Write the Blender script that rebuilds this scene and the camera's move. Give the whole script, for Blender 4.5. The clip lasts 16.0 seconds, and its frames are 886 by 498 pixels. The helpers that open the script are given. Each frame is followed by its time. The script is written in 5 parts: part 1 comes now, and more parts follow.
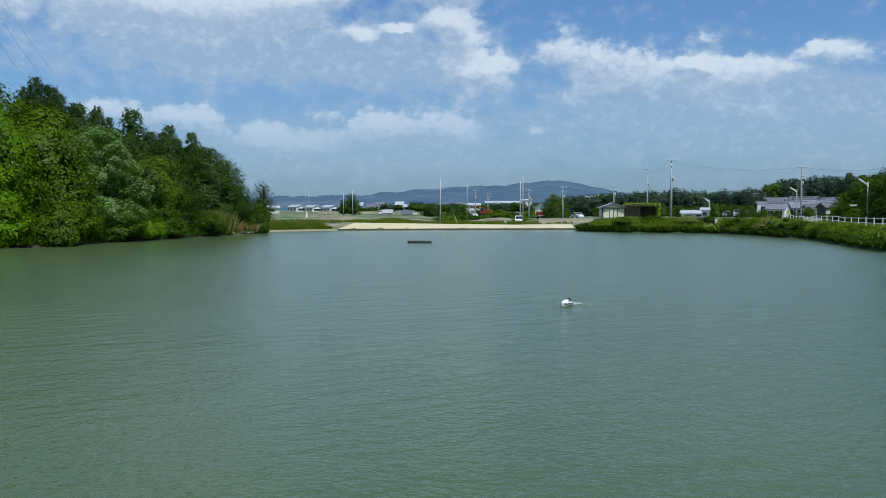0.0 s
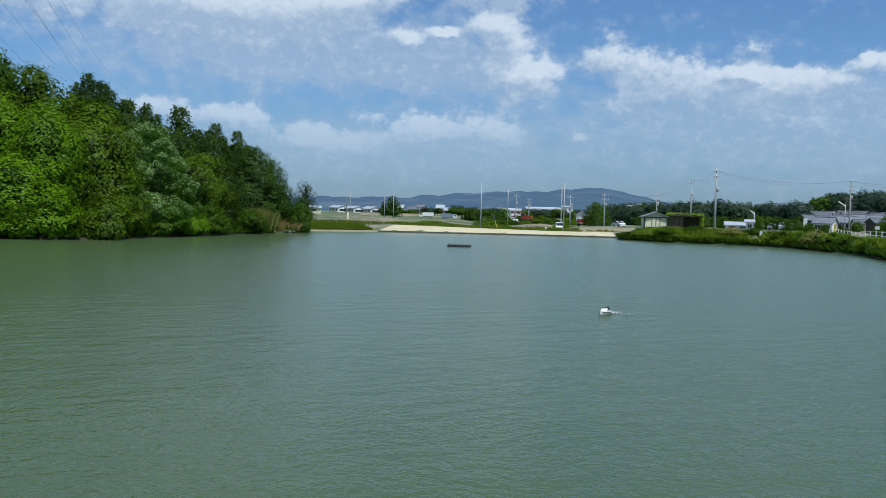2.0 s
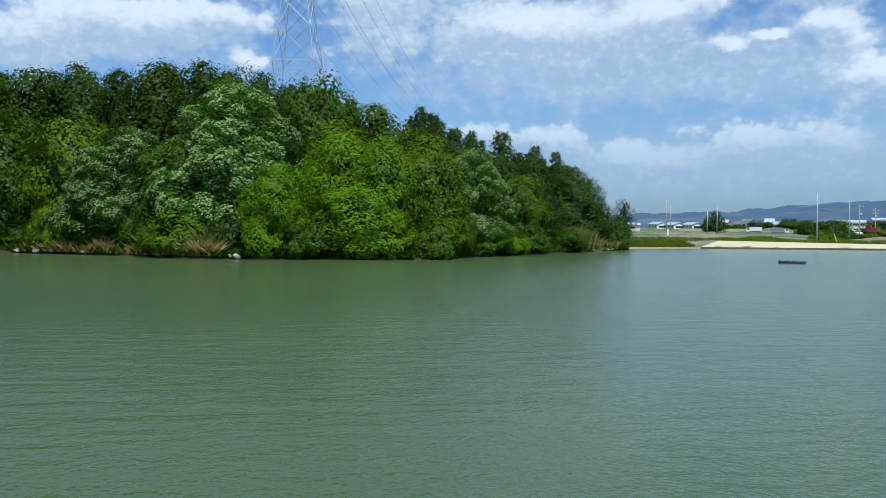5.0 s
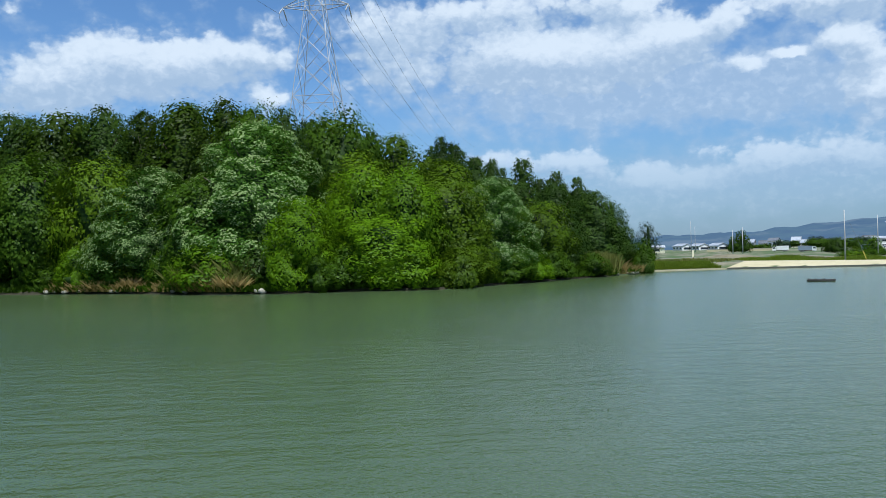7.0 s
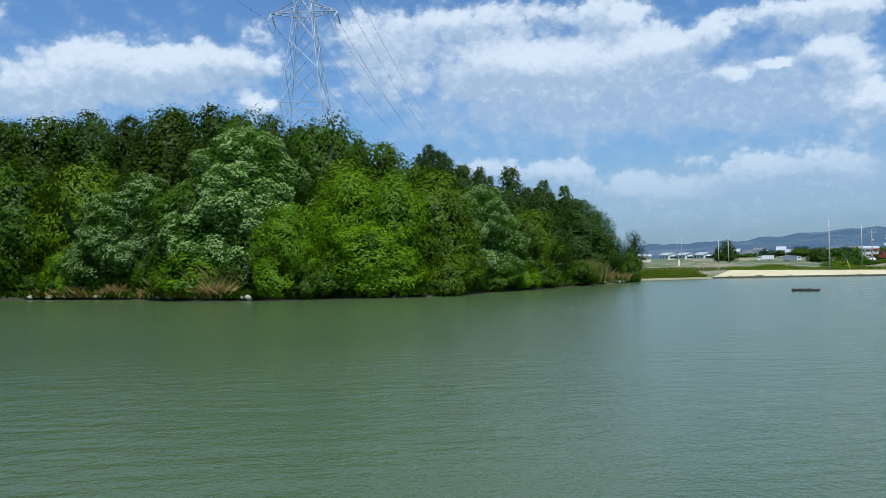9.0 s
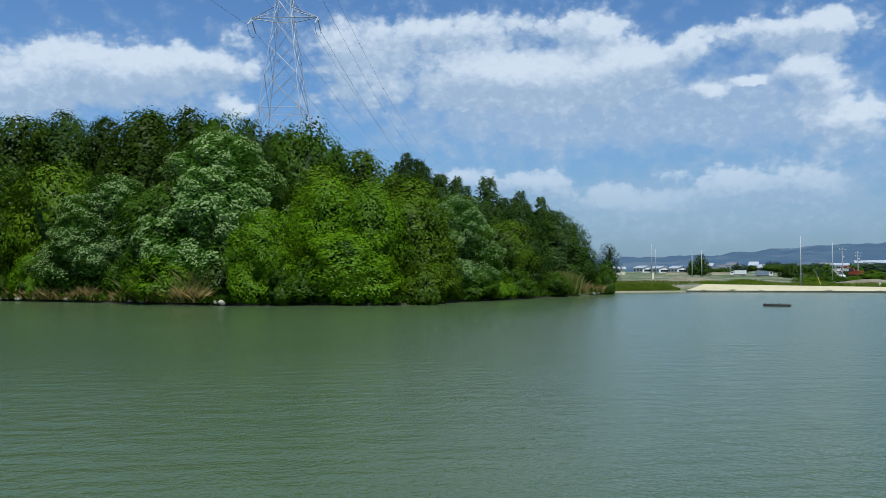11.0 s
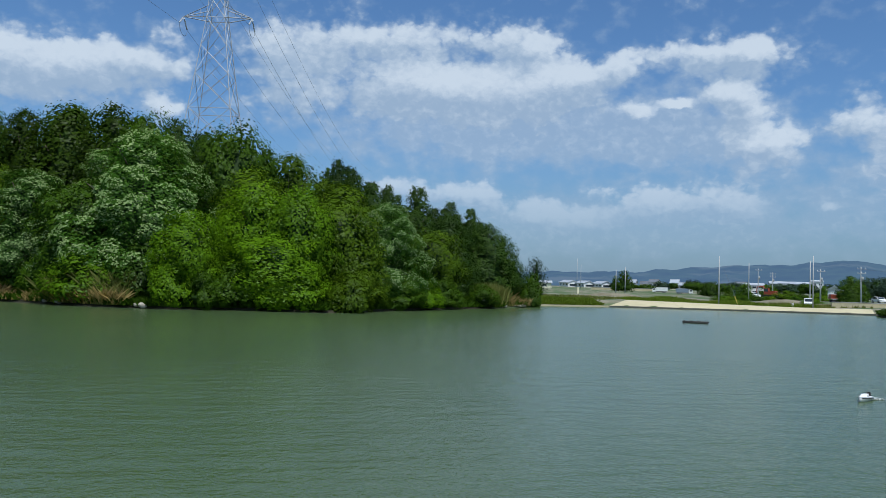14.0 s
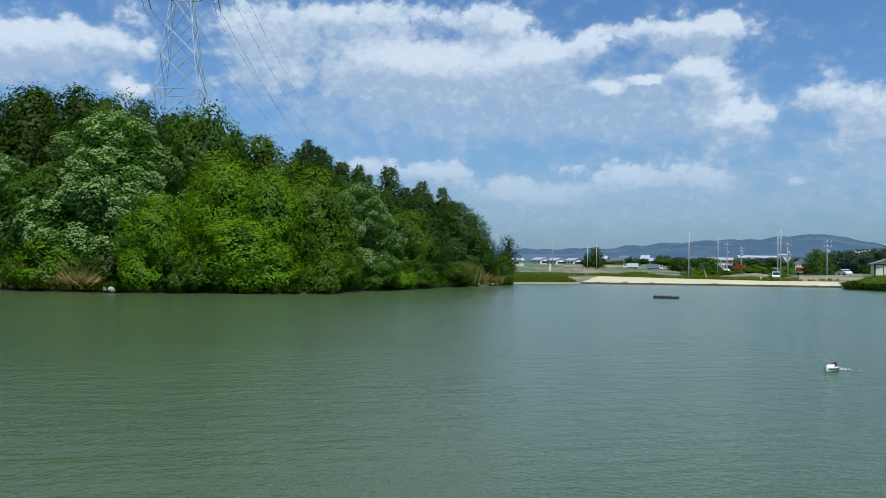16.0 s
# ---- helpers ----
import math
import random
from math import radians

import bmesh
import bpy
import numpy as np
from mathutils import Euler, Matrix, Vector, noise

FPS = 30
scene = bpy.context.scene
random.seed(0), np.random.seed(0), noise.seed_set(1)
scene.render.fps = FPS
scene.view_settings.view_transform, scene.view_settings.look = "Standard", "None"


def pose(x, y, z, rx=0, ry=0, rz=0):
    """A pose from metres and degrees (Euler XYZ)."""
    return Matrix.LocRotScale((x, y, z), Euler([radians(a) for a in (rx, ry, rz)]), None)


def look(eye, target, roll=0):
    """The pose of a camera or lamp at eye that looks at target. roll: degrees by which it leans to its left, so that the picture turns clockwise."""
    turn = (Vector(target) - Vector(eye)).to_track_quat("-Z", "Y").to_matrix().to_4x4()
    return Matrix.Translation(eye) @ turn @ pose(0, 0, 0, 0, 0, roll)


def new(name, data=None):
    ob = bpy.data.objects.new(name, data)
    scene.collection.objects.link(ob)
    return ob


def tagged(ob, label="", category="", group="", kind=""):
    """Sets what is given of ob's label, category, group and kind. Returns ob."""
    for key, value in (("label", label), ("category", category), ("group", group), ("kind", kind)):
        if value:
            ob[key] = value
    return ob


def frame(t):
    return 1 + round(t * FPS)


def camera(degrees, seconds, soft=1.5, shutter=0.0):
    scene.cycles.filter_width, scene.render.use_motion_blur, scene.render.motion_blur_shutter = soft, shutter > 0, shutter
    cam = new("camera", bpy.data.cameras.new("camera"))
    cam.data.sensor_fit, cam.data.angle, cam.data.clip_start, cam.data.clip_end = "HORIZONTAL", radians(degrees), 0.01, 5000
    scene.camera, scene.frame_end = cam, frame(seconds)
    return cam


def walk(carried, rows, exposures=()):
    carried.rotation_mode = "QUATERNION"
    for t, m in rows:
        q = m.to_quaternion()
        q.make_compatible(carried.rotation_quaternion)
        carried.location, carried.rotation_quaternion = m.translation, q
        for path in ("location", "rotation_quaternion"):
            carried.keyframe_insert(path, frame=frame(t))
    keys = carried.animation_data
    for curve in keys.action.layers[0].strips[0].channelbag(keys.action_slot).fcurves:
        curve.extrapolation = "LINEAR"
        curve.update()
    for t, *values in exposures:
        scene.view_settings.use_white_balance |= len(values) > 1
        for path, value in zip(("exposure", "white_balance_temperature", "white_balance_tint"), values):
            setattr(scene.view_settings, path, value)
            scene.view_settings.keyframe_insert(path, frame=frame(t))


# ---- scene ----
# ---------------------------------------------------------------- camera
EYE = 3.0
cam = camera(55.2, 16.0, soft=0.7)
# seconds, tilt, lean, turn
PATH = [
    (0.0, 87.41, -0.13, -0.18), (0.5, 87.25, -0.04, 0.49), (1.0, 87.35, -0.01, 1.27), (1.5, 87.46, -0.58, 2.04),
    (2.0, 87.63, -1.75, 2.55), (2.5, 87.72, -4.06, 4.34), (3.0, 87.33, -4.65, 8.26), (3.5, 86.74, -6.20, 12.93),
    (4.0, 86.91, -4.07, 16.55), (4.5, 87.72, -2.59, 21.20), (4.7, 88.02, -1.45, 22.50), (5.4, 88.85, 0.20, 24.70),
    (7.0, 90.43, 1.42, 25.39), (7.5, 91.23, 1.35, 25.54), (8.0, 91.06, 0.87, 25.39), (8.5, 91.07, 1.16, 25.00),
    (9.0, 90.92, 1.07, 24.52), (11.5, 91.60, -0.45, 22.28), (12.0, 91.67, -0.82, 21.53), (12.5, 92.06, -1.02, 20.70),
    (13.0, 92.09, -1.94, 19.72), (13.5, 92.13, -2.08, 19.03), (14.0, 92.22, -1.73, 18.02), (14.5, 91.93, -1.86, 16.83),
    (15.0, 91.16, -0.79, 16.65), (15.5, 90.91, -1.52, 16.45), (16.0, 90.85, -0.83, 16.17),
]
walk(cam, [(t, pose(0, 0, EYE, a, b, c)) for t, a, b, c in PATH], [(0.0, -0.1, 5980, 8.0), (2.5, -0.1, 5980, 8.0), (3.5, -0.01, 5980, 8.0), (4.5, 0.12, 5980, 8.0), (8.0, 0.1, 5980, 8.0), (11.5, -0.1, 5980, 8.0), (14.0, -0.18, 5980, 8.0), (16.0, -0.05, 5980, 8.0)])

# ---------------------------------------------------------------- sun, sky and clouds
SUN_ELEVATION, SUN_AZIMUTH = 65.0, 138.0      # azimuth clockwise from +y
sun = new("sun", bpy.data.lights.new("sun", "SUN"))
sun.data.energy, sun.data.angle, sun.data.color = 4.9, radians(0.6), (1.0, 0.96, 0.90)
sun.matrix_world = look((math.sin(radians(SUN_AZIMUTH)) * 40 * math.cos(radians(SUN_ELEVATION)),
                         math.cos(radians(SUN_AZIMUTH)) * 40 * math.cos(radians(SUN_ELEVATION)),
                         40 * math.sin(radians(SUN_ELEVATION))), (0, 0, 0))

# clouds: azimuth, elevation, half width, half height (degrees), thickness
CLOUDS_LEFT = [
    (-46.7, 13.1, 3.3, 1.7, 1.00), (-49.3, 11.6, 3.3, 1.8, 1.00), (-51.2, 10.1, 3.3, 1.7, 0.90), (-45.0, 12.2, 3.8, 1.7, 0.90), (-41.9, 12.7, 2.9, 1.7, 1.00),
    (-39.0, 13.0, 2.9, 1.5, 1.00), (-36.8, 13.4, 2.1, 1.1, 0.80), (-44.0, 10.8, 8.6, 1.2, 0.50), (-52.1, 15.3, 1.4, 0.5, 0.70), (-36.8, 15.3, 1.0, 0.8, 0.60),
    (-36.7, 10.3, 1.4, 0.9, 1.20),
]
CLOUDS_HIGH = [
    (-30.4, 14.8, 2.6, 1.8, 0.60), (-28.5, 12.2, 3.1, 2.4, 0.75), (-26.2, 15.5, 4.3, 1.7, 0.80), (-21.9, 16.1, 3.3, 1.1, 0.80), (-21.6, 12.8, 3.1, 2.0, 1.00),
    (-18.6, 13.2, 3.8, 1.7, 1.00), (-14.8, 12.7, 4.3, 2.0, 1.00), (-11.5, 13.4, 3.6, 1.5, 0.90), (-8.7, 13.7, 2.6, 1.1, 0.90), (-6.5, 14.3, 1.2, 1.0, 0.90),
    (-15.1, 16.3, 4.5, 1.3, 1.00), (-12.2, 15.5, 1.9, 1.1, 0.80), (-5.3, 11.4, 1.3, 1.0, 1.20), (-2.7, 12.0, 1.0, 0.4, 1.40), (-0.3, 12.6, 1.7, 0.9, 1.20),
    (1.2, 11.9, 1.7, 1.4, 1.00), (1.4, 9.1, 2.1, 1.5, 1.00), (-1.2, 14.9, 4.5, 1.2, 1.20), (1.8, 14.8, 2.4, 1.1, 1.00),
    (-19.7, 11.6, 5.3, 2.0, 0.60), (-14.1, 11.2, 5.3, 2.0, 0.60), (-27.7, 13.7, 3.6, 2.9, 0.50), (-9.8, 11.8, 3.8, 2.1, 0.55), (2.1, 10.3, 2.9, 2.4, 0.60),
]
CLOUDS_LOW = [
    (-22.1, 6.4, 2.6, 1.0, 1.00), (-16.5, 6.1, 2.6, 1.0, 1.10), (-19.5, 5.6, 4.3, 0.9, 0.60), (-12.4, 4.6, 3.6, 1.3, 0.90), (-9.9, 4.1, 2.9, 1.4, 0.80),
    (-4.7, 5.4, 2.6, 1.4, 1.10), (-1.5, 5.5, 3.3, 1.6, 1.00), (1.3, 5.3, 2.4, 1.6, 1.00), (-7.1, 4.2, 4.8, 1.2, 0.70), (-8.1, 6.4, 1.3, 0.5, 0.50),
]
CLOUDS_RIGHT = [
    (7.9, 10.6, 1.9, 1.0, 0.75), (10.4, 10.0, 3.1, 1.5, 0.75), (13.0, 8.9, 4.1, 1.9, 0.75), (9.4, 7.6, 3.1, 1.2, 0.70), (16.7, 9.5, 1.1, 0.5, 1.30),
    (15.8, 8.1, 4.8, 1.9, 0.65), (18.6, 8.3, 2.6, 1.4, 0.80), (21.7, 8.9, 2.2, 1.2, 1.00), (17.5, 11.0, 1.5, 0.8, 0.80), (25.7, 9.4, 2.3, 1.2, 1.10),
    (23.8, 10.2, 0.7, 0.5, 0.70), (20.3, 6.4, 5.0, 1.0, 0.70), (3.6, 9.0, 2.0, 1.3, 0.85), (8.2, 12.3, 1.3, 0.7, 0.50), (6.4, 5.3, 1.3, 0.4, 0.70),
]
# thin grey veils under and between them
VEILS = [
    (-17.9, 10.5, 8.1, 1.9, 0.60), (-10.5, 10.4, 6.7, 2.1, 0.60), (-5.6, 10.2, 4.3, 2.4, 0.55), (-2.0, 10.3, 4.3, 2.4, 0.50), (-11.7, 3.9, 10.5, 1.7, 0.70),
    (-1.5, 4.2, 7.6, 1.9, 0.60), (24.5, 6.5, 5.3, 2.1, 0.60), (21.3, 4.6, 9.6, 1.7, 0.55), (11.6, 7.0, 9.6, 2.1, 0.45), (-3.5, 3.8, 14.3, 1.7, 0.60),
    (-18.0, 9.0, 9.6, 1.9, 0.50), (-0.4, 10.1, 5.7, 2.1, 0.50),
    (21.0, 6.8, 8.0, 2.4, 0.70), (25.0, 4.0, 9.0, 2.4, 0.80), (13.0, 5.0, 8.0, 2.0, 0.50),
]


class Nodes:
    """Short hand for node trees."""

    def __init__(self, tree):
        self.tree = tree
        tree.nodes.clear()

    def add(self, kind):
        return self.tree.nodes.new(kind)

    def put(self, socket, value):
        if isinstance(value, bpy.types.NodeSocket):
            self.tree.links.new(value, socket)
        else:
            socket.default_value = value

    def math(self, op, *values, clamp=False):
        node = self.add("ShaderNodeMath")
        node.operation, node.use_clamp = op, clamp
        for socket, value in zip(node.inputs, values):
            self.put(socket, value)
        return node.outputs[0]

    def vmath(self, op, *values):
        node = self.add("ShaderNodeVectorMath")
        node.operation = op
        for socket, value in zip(node.inputs, values):
            self.put(socket, value)
        return node.outputs["Value"] if op in ("DOT_PRODUCT", "LENGTH") else node.outputs["Vector"]

    def xyz(self, x, y, z):
        node = self.add("ShaderNodeCombineXYZ")
        for socket, value in zip(node.inputs, (x, y, z)):
            self.put(socket, value)
        return node.outputs[0]

    def noise(self, vector, scale, detail=4.0, rough=0.55, out="Fac"):
        node = self.add("ShaderNodeTexNoise")
        self.put(node.inputs["Vector"], vector)
        node.inputs["Scale"].default_value, node.inputs["Detail"].default_value = scale, detail
        node.inputs["Roughness"].default_value = rough
        return node.outputs[out]

    def ramp(self, value, low, high, a=0.0, b=1.0, smooth=True):
        node = self.add("ShaderNodeMapRange")
        node.interpolation_type = "SMOOTHSTEP" if smooth else "LINEAR"
        for socket, v in zip(node.inputs, (value, low, high, a, b)):
            self.put(socket, v)
        return node.outputs[0]

    def mix(self, factor, a, b, blend="MIX"):
        node = self.add("ShaderNodeMix")
        node.data_type, node.blend_type = "RGBA", blend
        for socket, v in ((node.inputs[0], factor), (node.inputs[6], a), (node.inputs[7], b)):
            self.put(socket, (*v, 1.0) if isinstance(v, tuple) and len(v) == 3 else v)
        return node.outputs[2]


def make_world():
    world = bpy.data.worlds.new("sky")
    world.use_nodes = True
    scene.world = world
    n = Nodes(world.node_tree)
    sky = n.add("ShaderNodeTexSky")
    sky.sky_type, sky.sun_disc = "NISHITA", False
    sky.sun_elevation, sky.sun_rotation = radians(SUN_ELEVATION), radians(SUN_AZIMUTH)
    sky.air_density, sky.dust_density, sky.ozone_density = 1.0, 0.7, 1.5
    way = n.add("ShaderNodeTexCoord").outputs["Generated"]
    split = n.add("ShaderNodeSeparateXYZ")
    n.put(split.inputs[0], way)
    x, y, z = split.outputs
    az = n.math("MULTIPLY", n.math("ARCTAN2", x, y), 180 / math.pi)
    el = n.math("MULTIPLY", n.math("ARCSINE", z), 180 / math.pi)
    flat = n.xyz(az, n.math("MULTIPLY", el, 1.35), 0.0)
    # rounded, broken edges: the cloud places are bent by noise and swollen by puffs of three sizes
    big = n.vmath("SUBTRACT", n.noise(flat, 0.35, 2.0, 0.5, "Color"), (0.5, 0.5, 0.5))
    fine = n.vmath("SUBTRACT", n.noise(flat, 1.3, 4.0, 0.55, "Color"), (0.5, 0.5, 0.5))
    bent = n.vmath("ADD", n.xyz(az, el, 0.0), n.vmath("ADD", n.vmath("MULTIPLY", big, (1.6, 0.8, 0.0)),
                                                     n.vmath("MULTIPLY", fine, (0.9, 0.6, 0.0))))
    warped = n.vmath("ADD", flat, n.vmath("MULTIPLY", fine, (0.8, 0.8, 0.0)))

    def puffs(point, scale):
        cell = n.add("ShaderNodeTexVoronoi")
        cell.feature = "SMOOTH_F1"
        n.put(cell.inputs["Vector"], point)
        cell.inputs["Scale"].default_value, cell.inputs["Smoothness"].default_value = scale, 0.35
        return n.math("SUBTRACT", 0.45, cell.outputs["Distance"])

    def heap(point, blobs):
        total = None
        for a, e, w, h, k in blobs:
            d = n.vmath("MULTIPLY", n.vmath("SUBTRACT", point, (a, e, 0.0)), (1 / w, 1 / h, 0.0))
            g = n.math("POWER", 0.36, n.vmath("DOT_PRODUCT", d, d))
            total = n.math("MULTIPLY_ADD", g, k, total if total else 0.0)
        return total

    body = heap(bent, CLOUDS_LEFT + CLOUDS_HIGH + CLOUDS_LOW + CLOUDS_RIGHT)
    above = heap(n.vmath("ADD", bent, (0.3, 0.7, 0.0)), CLOUDS_LEFT + CLOUDS_HIGH + CLOUDS_LOW + CLOUDS_RIGHT)
    veil = heap(bent, VEILS)
    swell = n.math("MULTIPLY_ADD", puffs(warped, 0.6), 0.55, n.math("MULTIPLY_ADD", puffs(warped, 1.3), 0.45, n.math("MULTIPLY", puffs(warped, 2.9), 0.25)))
    wisps = n.noise(flat, 0.55, 5.0, 0.5)
    lump = n.noise(warped, 1.6, 5.0, 0.55)
    # all round and overhead the sky carries on with scattered clouds
    far_side = n.math("MAXIMUM", n.ramp(n.math("ABSOLUTE", n.math("ADD", az, 12.0)), 42.0, 55.0), n.ramp(el, 17.0, 22.0))
    loose = n.math("MULTIPLY", n.ramp(n.noise(flat, 0.07, 4.0, 0.6), 0.42, 0.6), far_side)
    mass = n.math("ADD", body, loose)
    dense = n.ramp(n.math("ADD", mass, n.math("ADD", swell, n.math("MULTIPLY_ADD", wisps, 1.5, -0.75))), 0.12, 1.15)
    thin = n.ramp(n.math("ADD", n.math("MULTIPLY_ADD", body, 0.45, veil), n.math("ADD", n.math("MULTIPLY_ADD", wisps, 2.4, -1.2), n.math("MULTIPLY", swell, 0.35))), -0.05, 1.15, 0.0, 0.8)
    cover = n.math("MAXIMUM", dense, thin)
    rim = n.math("ADD", n.math("MULTIPLY", n.math("SUBTRACT", body, above), 1.3), n.math("MULTIPLY_ADD", swell, 0.7, n.math("MULTIPLY_ADD", lump, 1.2, -0.55)))
    lit = n.math("MULTIPLY", n.ramp(rim, -0.5, 0.9), n.math("MULTIPLY", n.ramp(dense, 0.05, 0.85), n.ramp(el, 3.0, 9.0, 0.6, 1.0)))
    glow = n.math("MULTIPLY", n.ramp(n.math("MULTIPLY_ADD", swell, 0.5, lump), 0.35, 0.85), n.math("MULTIPLY", thin, 0.55))
    cloud = n.mix(n.math("MAXIMUM", lit, glow), (3.9, 5.0, 6.4), (7.3, 7.95, 8.6))
    haze = n.ramp(el, 0.0, 11.0, 0.62, 0.0)
    air = n.mix(haze, n.mix(1.0, sky.outputs[0], (0.70, 0.92, 1.14), "MULTIPLY"), (2.1, 3.14, 4.5))
    seen = n.mix(n.math("MULTIPLY", cover, n.ramp(el, 0.0, 10.0, 0.25, 0.93)), air, cloud)
    back = n.add("ShaderNodeBackground")
    n.put(back.inputs[0], seen)
    back.inputs[1].default_value = 0.1
    n.put(n.add("ShaderNodeOutputWorld").inputs[0], back.outputs[0])


make_world()


# ---------------------------------------------------------------- materials
def material(name):
    mat = bpy.data.materials.new(name)
    mat.use_nodes = True
    n = Nodes(mat.node_tree)
    return mat, n, n.add("ShaderNodeOutputMaterial")


def surface(name, dark, light, scale=3.0, rough=0.8, metal=0.0, bump=0.3, bump_scale=None, streak=None, jitter=0.0, spec=0.4):
    """Two scales of stain between two colours, with a fine relief."""
    mat, n, out = material(name)
    place = n.add("ShaderNodeTexCoord").outputs["Object"]
    if streak:
        place = n.vmath("MULTIPLY", place, streak)
    coarse, grain = n.noise(place, scale, 3.0), n.noise(place, scale * 9, 4.0)
    blend = n.ramp(n.math("MULTIPLY_ADD", grain, 0.45, n.math("MULTIPLY", coarse, 0.55)), 0.3, 0.7)
    colour = n.mix(blend, dark, light)
    if jitter:
        chance = n.add("ShaderNodeObjectInfo").outputs["Random"]
        colour = n.mix(1.0, colour, n.mix(chance, (1 - jitter,) * 3, (1 + jitter,) * 3), "MULTIPLY")
    shader = n.add("ShaderNodeBsdfPrincipled")
    n.put(shader.inputs["Base Color"], colour)
    n.put(shader.inputs["Roughness"], n.ramp(grain, 0.2, 0.8, max(0.02, rough - 0.1), min(1, rough + 0.1)))
    shader.inputs["Metallic"].default_value = metal
    shader.inputs["Specular IOR Level"].default_value = spec
    relief = n.add("ShaderNodeBump")
    relief.inputs["Strength"].default_value, relief.inputs["Distance"].default_value = bump, 0.02
    n.put(relief.inputs["Height"], n.noise(place, bump_scale or scale * 12, 4.0))
    n.put(shader.inputs["Normal"], relief.outputs[0])
    n.put(out.inputs[0], shader.outputs[0])
    return mat


def leafy(name, dark, light, through_light=0.16, jitter=0.25):
    """Leaves that differ one from another, let some light through and shine a little."""
    mat, n, out = material(name)
    each = n.add("ShaderNodeNewGeometry").outputs["Random Per Island"]
    tree = n.add("ShaderNodeObjectInfo").outputs["Random"]
    place = n.add("ShaderNodeTexCoord").outputs["Object"]
    patch = n.noise(place, 5.0, 3.0)
    colour = n.mix(n.math("MULTIPLY_ADD", each, 0.20, n.math("MULTIPLY_ADD", patch, 1.1, -0.16)), dark, light)
    colour = n.mix(1.0, colour, n.mix(tree, (1 - jitter, 1 - jitter, 1 - jitter), (1 + jitter, 1 + jitter * 0.8, 1.0)), "MULTIPLY")
    skin, thin, gloss = n.add("ShaderNodeBsdfDiffuse"), n.add("ShaderNodeBsdfTranslucent"), n.add("ShaderNodeBsdfGlossy")
    n.put(skin.inputs[0], colour)
    n.put(thin.inputs[0], n.mix(1.0, colour, (1.2, 1.25, 0.6), "MULTIPLY"))
    gloss.inputs["Roughness"].default_value = 0.45
    body, shine = n.add("ShaderNodeMixShader"), n.add("ShaderNodeMixShader")
    body.inputs[0].default_value, shine.inputs[0].default_value = through_light, 0.008
    n.put(body.inputs[1], skin.outputs[0]), n.put(body.inputs[2], thin.outputs[0])
    n.put(shine.inputs[1], body.outputs[0]), n.put(shine.inputs[2], gloss.outputs[0])
    n.put(out.inputs[0], shine.outputs[0])
    return mat


def water_material():
    """Silty green water under a light breeze: fine ripples everywhere, calmer and rougher patches, a slow swell."""
    mat, n, out = material("pond_water")
    place = n.add("ShaderNodeTexCoord").outputs["Object"]
    silt = n.ramp(n.noise(place, 0.05, 3.0), 0.3, 0.7)
    shader = n.add("ShaderNodeBsdfPrincipled")
    n.put(shader.inputs["Base Color"], n.mix(silt, (0.052, 0.084, 0.032), (0.062, 0.096, 0.038)))
    shader.inputs["Roughness"].default_value = 0.19
    shader.inputs["IOR"].default_value = 1.333
    bend = n.vmath("ADD", place, n.vmath("MULTIPLY", n.noise(place, 0.5, 2.0, 0.5, "Color"), (0.9, 0.9, 0.0)))
    swell = n.noise(bend, 0.55, 2.0, 0.5)
    ripple = n.noise(bend, 2.4, 3.0, 0.6)
    # longer crests across the wind
    along = n.math("MULTIPLY", n.vmath("DOT_PRODUCT", bend, (0.86, 0.50, 0.0)), 0.45)
    crest = n.noise(n.xyz(along, n.math("MULTIPLY", n.vmath("DOT_PRODUCT", bend, (-0.50, 0.86, 0.0)), 1.7), 0.0), 1.0, 2.0, 0.5)
    fine = n.noise(place, 8.0, 2.0, 0.6)
    gusts = n.ramp(n.noise(place, 0.05, 3.0), 0.35, 0.68, 0.45, 1.25)
    waves = n.math("MULTIPLY_ADD", crest, 0.85, n.math("MULTIPLY_ADD", swell, 0.5, n.math("MULTIPLY", ripple, 0.62)))
    height = n.math("MULTIPLY_ADD", waves, gusts, n.math("MULTIPLY", fine, 0.30))
    relief = n.add("ShaderNodeBump")
    relief.inputs["Strength"].default_value, relief.inputs["Distance"].default_value = 1.0, 0.058
    n.put(relief.inputs["Height"], height)
    n.put(shader.inputs["Normal"], relief.outputs[0])
    n.put(out.inputs[0], shader.outputs[0])
    return mat


